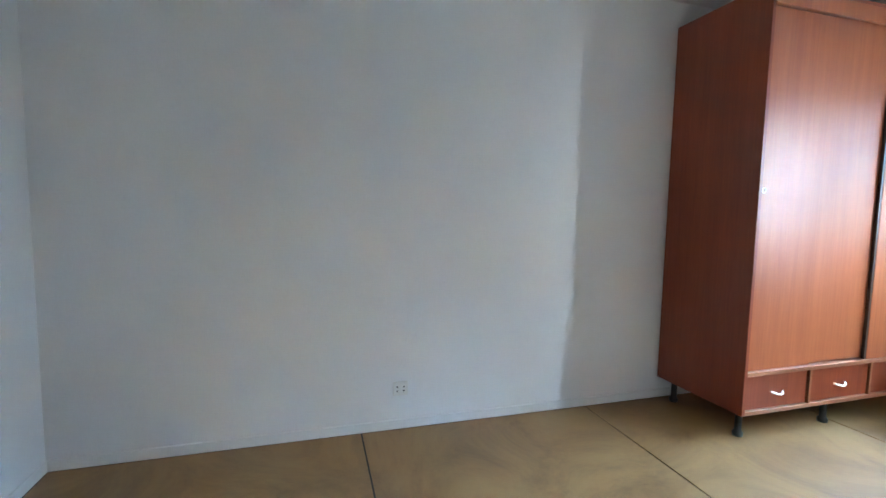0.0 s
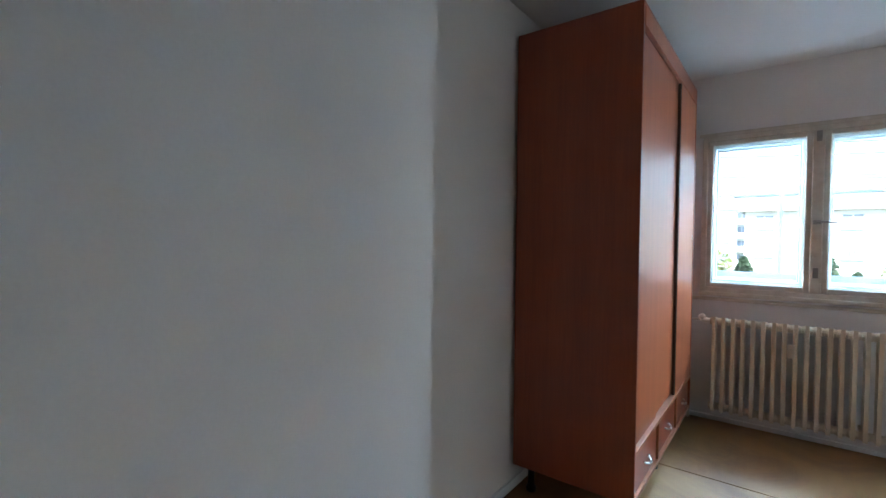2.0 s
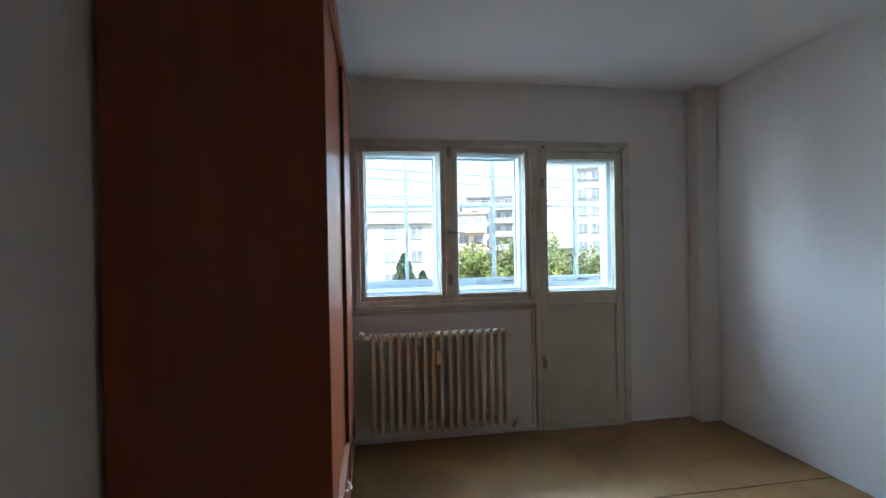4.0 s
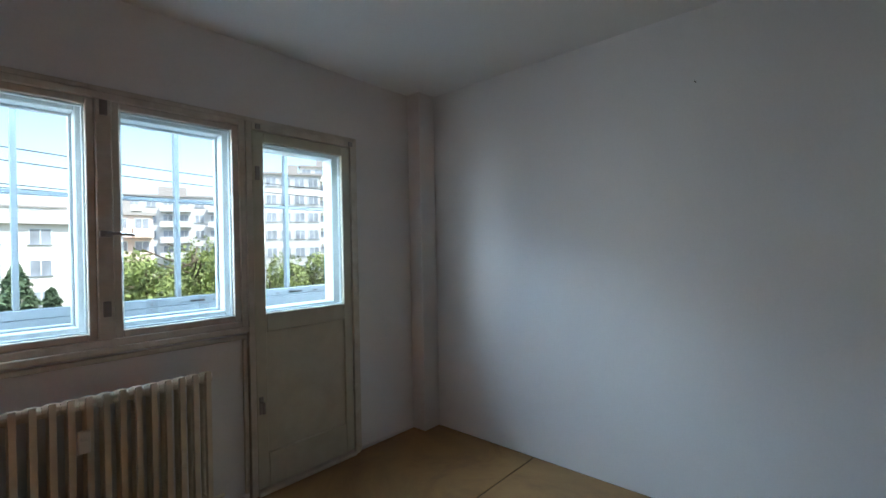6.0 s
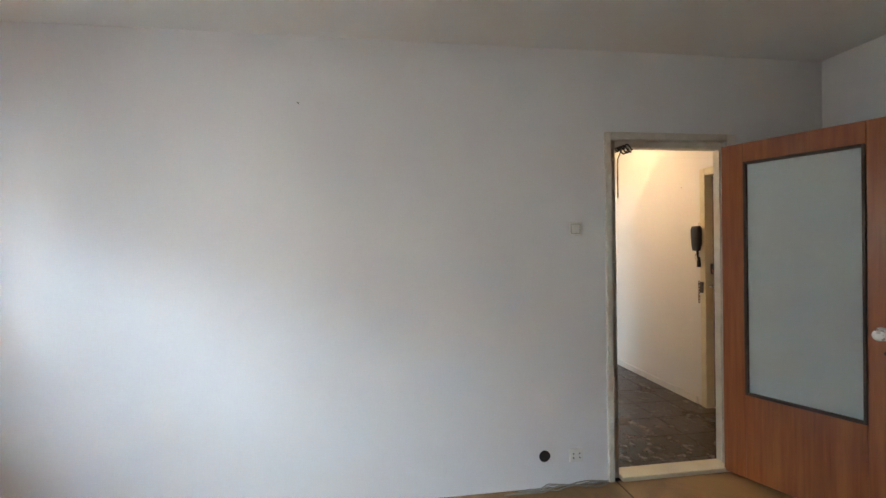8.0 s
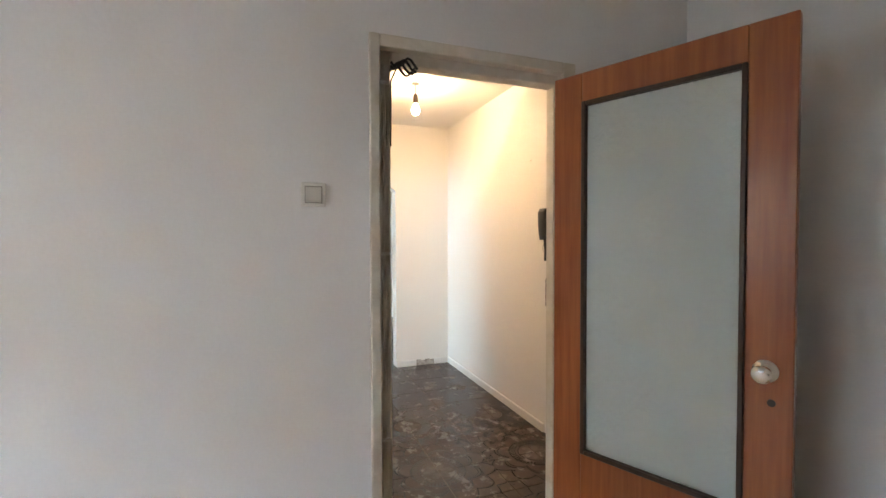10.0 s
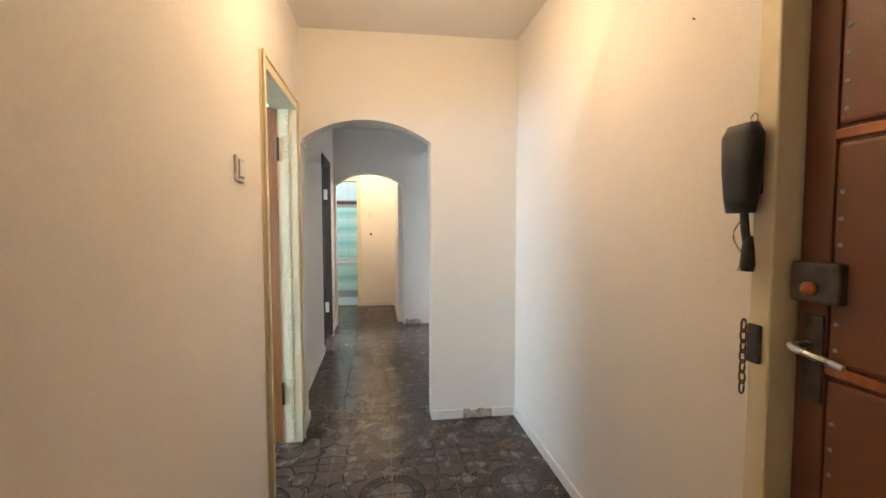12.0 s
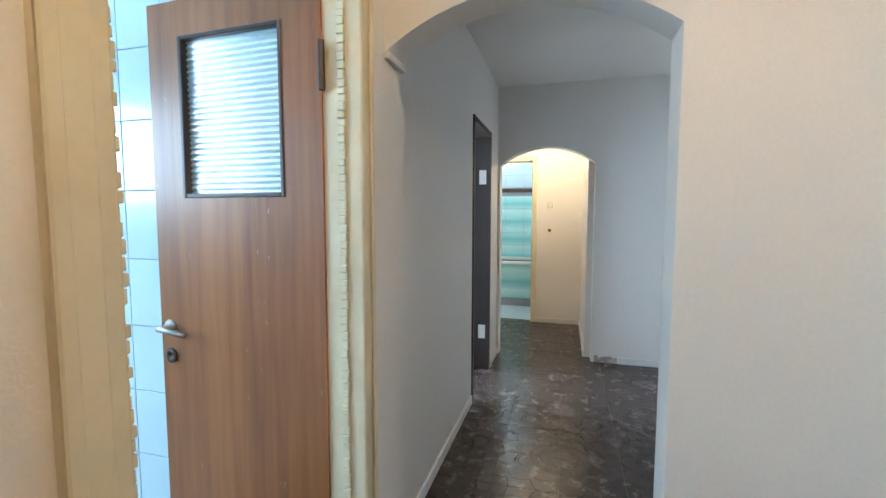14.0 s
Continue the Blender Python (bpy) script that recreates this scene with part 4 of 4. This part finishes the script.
bf = structure("door_6", boxes((EX - 0.015, EX + 0.12, 1.290, 1.352, 0, 2.08), (EX - 0.015, EX + 0.12, 2.05, 2.11, 0, 2.08), (EX - 0.015, EX + 0.12, 1.352, 2.05, 2.02, 2.08), bevel=0.005), FRAME_CREAM, "cream bathroom door frame", "door frame")


def banded_tile():
    m, nt, b = nodes_of("turquoise_banded_tile")
    g = nt.nodes.new("ShaderNodeNewGeometry")
    sep = nt.nodes.new("ShaderNodeSeparateXYZ")
    nt.links.new(g.outputs["Position"], sep.inputs[0])
    f = calc(nt, "FRACT", calc(nt, "MULTIPLY", calc(nt, "ADD", sep.outputs["Z"], calc(nt, "MULTIPLY", noisy(nt, where(nt, (1, 1, 6)), 2.0), 0.08)), 3.4))
    nt.links.new(ramp(nt, f, [(0.0, (0.50, 0.74, 0.70)), (0.35, (0.24, 0.58, 0.56)), (0.6, (0.42, 0.72, 0.68)), (1.0, (0.60, 0.80, 0.74))]), b.inputs["Base Color"])
    b.inputs["Roughness"].default_value = 0.15
    return m


BANDED = banded_tile()
bath_wall = bpy.data.objects["wall_bathroom_east"]
kit_wall = bpy.data.objects["wall_kitchen_east"]
bt = thing("bathtub", (11.9, 1.9, 0), "white bathtub with turquoise tiled side", "bathtub")
part("side", boxes((11.62, 11.66, 0.72, 2.68, 0.12, 0.62), bevel=0.003), BANDED, bt, "turquoise tiled side")
part("rim", boxes((11.58, 11.70, 0.72, 2.68, 0.621, 0.665), (12.30, 12.38, 0.72, 2.68, 0.621, 0.665), bevel=0.012), WHITE_PLASTIC, bt)
part("basin", boxes((11.66, 12.38, 0.72, 2.68, 0.12, 0.35), bevel=0.01), WHITE_PLASTIC, bt)
part("plinth", boxes((11.64, 12.38, 0.72, 2.68, 0.0, 0.119)), GROUT, bt)
bs = structure("trim_bathroom", boxes((12.375, 12.389, 0.7, 2.7, 1.72, 1.78)), DARK_BEAD, "dark border tile band", "tile border")


# ---- loggia ----
LY = 6.62
structure("loggia_slab", boxes((-2.2, 6.4, 5.481, 6.78, -0.2, -0.02)), GROUT, "grey concrete balcony floor", "balcony floor")
structure("loggia_parapet", boxes((-2.2, 6.4, LY - 0.04, LY + 0.08, -0.02, 0.98)), SHADED_WHITE, "white rendered balcony parapet", "parapet")
structure("loggia_ceiling", boxes((-2.2, 6.4, 5.481, 6.78, 2.85, 3.0)), GROUT, "grey balcony ceiling", "ceiling")
structure("loggia_wall_west", boxes((-2.2, -2.1, 5.481, 6.78, -0.02, 2.85)), ROOM_WALL, "white balcony end wall", "wall")
structure("loggia_wall_east", boxes((6.3, 6.4, 5.481, 6.78, -0.02, 2.85)), ROOM_WALL, "white balcony end wall", "wall")
structure("loggia_facade", boxes((-2.2, -0.151, 5.30, 5.48, -0.2, 2.85), (3.551, 6.4, 5.30, 5.48, -0.2, 2.85), (-0.15, 3.55, 5.30, 5.48, 2.732, 2.85)), GROUT, "grey rendered balcony facade", "wall")
lg = structure("window_2", boxes((-2.1, 6.3, LY - 0.03, LY + 0.03, 0.981, 1.045), (-2.1, 6.3, LY - 0.03, LY + 0.03, 2.335, 2.385), bevel=0.004, seg=1), SHADED_WHITE, "white painted balcony glazing with slim bars", "window")
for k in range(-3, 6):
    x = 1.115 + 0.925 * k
    part("bar", boxes((x - 0.017, x + 0.017, LY - 0.025, LY + 0.025, 1.046, 2.334), bevel=0.003, seg=1), SHADED_WHITE, lg)
    part("transom", boxes((x + 0.018, x + 0.907, LY - 0.02, LY + 0.02, 1.787, 1.815), bevel=0.003, seg=1), SHADED_WHITE, lg)
bm = bmesh.new()
r3 = random.Random(2)
for i in range(26):
    x, y = r3.uniform(1.3, 3.6), 0
    s = r3.uniform(0.008, 0.03)
    cube(bm, x, x + s * 1.8, LY - 0.038, LY - 0.031, 1.000, 1.000 + s * 0.5)
tagged(new("flaked_paint", mesh_of("flaked_paint", bm, DARK)), "dark patches of flaked paint on balcony glazing", "flaked paint", "", "stuff")

# ---- outside ----
GZ = -9.5
FACADE = painted("white_render", (0.74, 0.72, 0.68), (0.64, 0.62, 0.58), rough=0.85, amount=0.6, big=0.25, fine=8)
FACADE_PINK = painted("pale_pink_render", (0.76, 0.62, 0.54), (0.66, 0.54, 0.47), rough=0.85, amount=0.6, big=0.25, fine=8)
FACADE_GREY = painted("grey_concrete_panels", (0.58, 0.58, 0.58), (0.46, 0.47, 0.48), rough=0.9, amount=0.7, big=0.3, fine=8)
ROOF = plain("grey_roof_sheet", (0.30, 0.28, 0.27), 0.7)
FAR_PANE = plain("far_window_glass", (0.26, 0.29, 0.34), 0.2, 0, 0.4, 0.6)
LAWN = plain("grass_and_asphalt", (0.07, 0.09, 0.045), 0.95, 0, 0.5, 0.15)
structure("ground", boxes((-600, 600, 7.4, 1200, GZ - 0.5, GZ)), LAWN, "grass and paved ground between blocks", "ground")
structure("block_below", boxes((-2.1, 6.3, 5.6, 7.1, GZ, -0.21)), FACADE, "rendered facade of the storeys below", "wall")


def block(name, x, y, w, d, top, storey, cols, mat, balconies, label, turn=0, gable=False):
    b = thing(name, (x, y, GZ), label, "building", "blocks across the street")
    m = Matrix.Translation((x, y, 0)) @ pose(0, 0, 0, 0, 0, turn)
    bm = boxes((-w / 2, w / 2, 0, d, GZ, top))
    bm.transform(m)
    part("wall", bm, mat, b)
    if gable:
        bm = bmesh.new()
        vs = [bm.verts.new(p) for p in ((-w / 2 - 0.4, -0.5, top), (w / 2 + 0.4, -0.5, top), (w / 2 + 0.4, d, top), (-w / 2 - 0.4, d, top), (-w / 2 - 0.4, d / 2, top + 0.6), (w / 2 + 0.4, d / 2, top + 2.2))]
        for f in ((0, 1, 5, 4), (2, 3, 4, 5), (1, 2, 5), (3, 0, 4), (3, 2, 1, 0)):
            bm.faces.new([vs[i] for i in f])
    else:
        bm = boxes((-w / 2 - 0.3, w / 2 + 0.3, -0.3, d + 0.3, top, top + 0.35), (-w * 0.2, w * 0.1, d * 0.3, d * 0.7, top + 0.35, top + 2.2))
    bm.transform(m)
    part("roof", bm, ROOF, b)
    n = int((top - GZ) / storey)
    pitch = w / cols
    wm = mesh_of("window", boxes((-0.75, 0.75, -0.05, 0.02, 0.0, 1.35), (-0.85, 0.85, -0.12, 0.0, -0.08, 0.0)), FAR_PANE)
    fm = mesh_of("window_frame", boxes((-0.78, -0.70, -0.09, 0.0, 0, 1.38), (0.70, 0.78, -0.09, 0.0, 0, 1.38), (-0.04, 0.04, -0.09, 0.0, 0, 1.38), (-0.70, 0.70, -0.09, 0.0, 1.32, 1.40)), SASH)
    bal = mesh_of("balcony", boxes((-pitch * 0.46, pitch * 0.46, -1.2, 0, -0.95, -0.80), (-pitch * 0.46, pitch * 0.46, -1.2, -1.12, -0.8, 0.15), (-pitch * 0.46, -pitch * 0.46 + 0.08, -1.12, 0, -0.8, 0.15), (pitch * 0.46 - 0.08, pitch * 0.46, -1.12, 0, -0.8, 0.15)), mat)
    for k in range(n):
        z = top - storey * (k + 1) + 1.0
        if z < -6:
            continue
        for c in range(cols):
            cx = -w / 2 + pitch * (c + 0.5)
            for me, nm in ((wm, "window"), (fm, "window_frame")) + (((bal, "balcony"),) if (c % 3 in balconies) else ()):
                ob = new(nm, me)
                ob.parent = b
                ob.matrix_parent_inverse = b.matrix_world.inverted()
                ob.matrix_basis = m @ Matrix.Translation((cx, -0.01, z))
    return b


block("apartment_block", 4.5, 56, 13, 12, 4.2, 2.8, 4, FACADE, (), "white rendered low block with sloped roof", 0, True)
block("apartment_block", 15.2, 66, 4.5, 12, 6.0, 2.75, 2, FACADE_PINK, (0, 1), "pale pink block with stacked balconies", -6)
block("apartment_block", 28, 92, 15, 12, 11.5, 2.8, 6, FACADE_GREY, (0, 2), "tall grey block with glazed balconies", -20)
block("apartment_block", 37.5, 68, 8.5, 11, 13.5, 2.8, 4, FACADE_GREY, (), "grey panel tower with rows of windows", -30)
block("apartment_block", 47, 73, 9, 12, 16.5, 2.8, 4, FACADE, (0, 1), "white tower block with stacked balconies", -34)
block("apartment_block", -14, 74, 20, 12, 5.5, 2.8, 7, FACADE, (1,), "long white apartment block", 8)
block("apartment_block", 4, 110, 22, 12, 10.0, 2.8, 8, FACADE, (0,), "distant white block with roof house", 0)

LEAF = plain("sunlit_leaves", (0.17, 0.21, 0.06), 0.6, 0, 0.6, 0.8)
LEAF_DARK = plain("conifer_needles", (0.07, 0.11, 0.06), 0.7, 0, 0.5, 0.8)
BARK = plain("bark", (0.09, 0.065, 0.045), 0.9)


def tree(x, y, top, spread, conifer, seed):
    t = thing("conifer_tree" if conifer else "leafy_tree", (x, y, GZ), "dark green spruce among the blocks" if conifer else "broad tree with sunlit yellow-green leaves", "tree", "trees below the window")
    r = random.Random(seed)
    bm = bmesh.new()
    tube(bm, [(x + 0.1 * math.sin(i), y, GZ + (top - GZ) * 0.85 * i / 6) for i in range(7)], 0.16, 8)
    for v in bm.verts:
        k = 1 - 0.75 * (v.co.z - GZ) / (top - GZ)
        v.co.x, v.co.y = x + (v.co.x - x) * k, y + (v.co.y - y) * k
    for i in range(9):
        w, z = r.uniform(0, 6.28), GZ + (top - GZ) * r.uniform(0.4, 0.8)
        tube(bm, [(x, y, z), (x + spread * 0.35 * math.cos(w), y + spread * 0.35 * math.sin(w), z + 0.5), (x + spread * 0.7 * math.cos(w), y + spread * 0.7 * math.sin(w), z + (-0.2 if conifer else 1.2))], 0.05, 5)
    part("trunk", bm, BARK, t)
    verts, faces = [], []
    h = (top - GZ) * (0.8 if conifer else 0.6)
    lumps = [(r.uniform(0, 6.28), r.uniform(0.2, 0.8), r.uniform(0.15, 0.9), r.uniform(0.25, 0.5)) for _ in range(16)]
    for i in range(5200):
        if conifer:
            f = r.random() ** 0.7
            layer = 1 - 0.35 * ((f * 9) % 1)
            rad = spread * (1 - f) ** 0.75 * layer * (0.55 + 0.45 * r.random()) + 0.05
            w = r.uniform(0, 6.28)
            p = Vector((x + rad * math.cos(w), y + rad * math.sin(w), top - h + h * f - 0.25 * rad))
        else:
            w0, rr, hh, sz = r.choice(lumps)
            d = Vector((r.gauss(0, 1), r.gauss(0, 1), r.gauss(0, 0.8))).normalized() * (sz * spread * r.uniform(0.75, 1.05))
            p = Vector((x + spread * rr * math.cos(w0) * 0.75, y + spread * rr * math.sin(w0) * 0.75, top - h + h * hh * 0.85)) + d * 0.8
        s = r.uniform(0.10, 0.22)
        a, c = Vector((r.gauss(0, 1), r.gauss(0, 1), r.gauss(0, 1))).normalized() * s, Vector((r.gauss(0, 1), r.gauss(0, 1), r.gauss(0, 1))).normalized() * s
        n = len(verts)
        verts += [p - a, p + c * 0.5, p + a, p - c * 0.5]
        faces.append((n, n + 1, n + 2, n + 3))
    me = bpy.data.meshes.new("crown")
    me.from_pydata([tuple(v) for v in verts], [], faces)
    me.materials.append(LEAF_DARK if conifer else LEAF)
    ob = new("crown", me)
    ob.parent = t
    ob.matrix_parent_inverse = t.matrix_world.inverted()
    ob["kind"] = "stuff"


for i, (x, y, top, spread, con) in enumerate(((-0.5, 30, -0.2, 2.2, True), (3.0, 34, 0.3, 2.4, True), (4.8, 38, -1.2, 1.8, True), (8.2, 32, 0.8, 3.0, False), (11.6, 35, 1.6, 3.4, False), (14.5, 36, 0.8, 3.2, False), (18.5, 38, 0.3, 3.4, False), (22.0, 37, 0.2, 3.4, False), (25.5, 36, -0.3, 3.2, False), (16.5, 46, 2.2, 3.6, False), (30, 40, 0.2, 3.6, False), (-4.5, 36, -0.5, 2.6, False))):
    tree(x, y, top + (0.6 if con else 1.6), spread * 1.25, con, 20 + i)

for k, (z0, z1, sag) in enumerate(((6.4, 5.9, 1.0), (6.0, 5.5, 1.1), (5.0, 5.2, 1.2), (4.6, 4.8, 0.9))):
    bm = bmesh.new()
    tube(bm, [(-12.2 + 45.2 * i / 14, 24 + 0.3 * i, z0 + (z1 - z0) * i / 14 - sag * (1 - ((i - 7) / 7) ** 2)) for i in range(15)], 0.022, 5)
    tagged(new("overhead_cable", mesh_of("overhead_cable", bm, BLACK)), "thin dark overhead cable sagging between poles", "cable", "overhead cables")
for x, y in ((-12.2, 24), (33.0, 28.2)):
    bm = bmesh.new()
    tube(bm, [(x, y, GZ), (x, y, 7.0)], 0.14, 10)
    tagged(new("cable_pole", mesh_of("cable_pole", bm, FACADE_GREY)), "grey concrete pole carrying overhead cables", "pole")

# ---- floor sheets and tiles ----
for y0, y1 in ((0.0, 1.446), (1.452, 2.873), (2.879, 4.240), (4.246, RY)):
    for x0, x1 in ((0.012, RX - 0.002),):
        part("panel", boxes((x0, x1, y0 + 0.0125 if y0 == 0 else y0, y1 - 0.003, -0.0058, 0.0), bevel=0.0012, seg=1), FLOOR, floor)


def tiles(bm_mesh, spots, parent, name="tile"):
    for p in spots:
        ob = new(name, bm_mesh)
        ob.parent = parent
        ob.matrix_parent_inverse = parent.matrix_world.inverted()
        ob.location = p


h = TILE / 2 - 0.0024
tile_mesh = mesh_of("tile", boxes((-h, h, -h, h, -0.0058, 0.0), bevel=0.0012, seg=1), FLOOR_TILE)
spots = []
for i in range(-7, 17):
    for j in range(-5, 5):
        x, y = MED_X + TILE * (i + 0.5), MED_Y + TILE * (j + 0.5)
        if 3.6 < x < EX + 0.1 and -0.45 < y < 2.35:
            spots.append((x, y, 0))
tiles(tile_mesh, spots, floor_hall)
cut_mesh = mesh_of("tile", boxes((-0.045, 0.045, -h, h, -0.0058, 0.0), bevel=0.0012, seg=1), FLOOR_TILE)
tiles(cut_mesh, [(3.5475, MED_Y + TILE * (j + 0.5), 0) for j in range(-3, 2)], floor_hall)

tw, th = 0.20, 0.25
wt = mesh_of("wall_tile", boxes((-0.006, 0.0, -tw / 2 + 0.0018, tw / 2 - 0.0018, -th / 2 + 0.0018, th / 2 - 0.0018), bevel=0.0012, seg=1), ENAMEL_TILE)
tiles(wt, [(6.32, 1.80 + tw * a, 0.075 + th * c) for a in range(0, 9) for c in range(0, 10)], kit_wall, "wall_tile")
bt_mesh = mesh_of("wall_tile", boxes((-0.006, 0.0, -0.148, 0.148, -0.098, 0.098), bevel=0.0012, seg=1), BANDED)
tiles(bt_mesh, [(12.4, 0.86 + 0.3 * a, 0.76 + 0.2 * c) for a in range(0, 6) for c in range(0, 5)], bath_wall, "wall_tile")
bt_mesh2 = mesh_of("wall_tile", boxes((-0.006, 0.0, -0.148, 0.148, -0.098, 0.098), bevel=0.0012, seg=1), ENAMEL_TILE)
tiles(bt_mesh2, [(12.4, 0.86 + 0.3 * a, 1.90 + 0.2 * c) for a in range(0, 6) for c in range(0, 3)], bath_wall, "wall_tile")
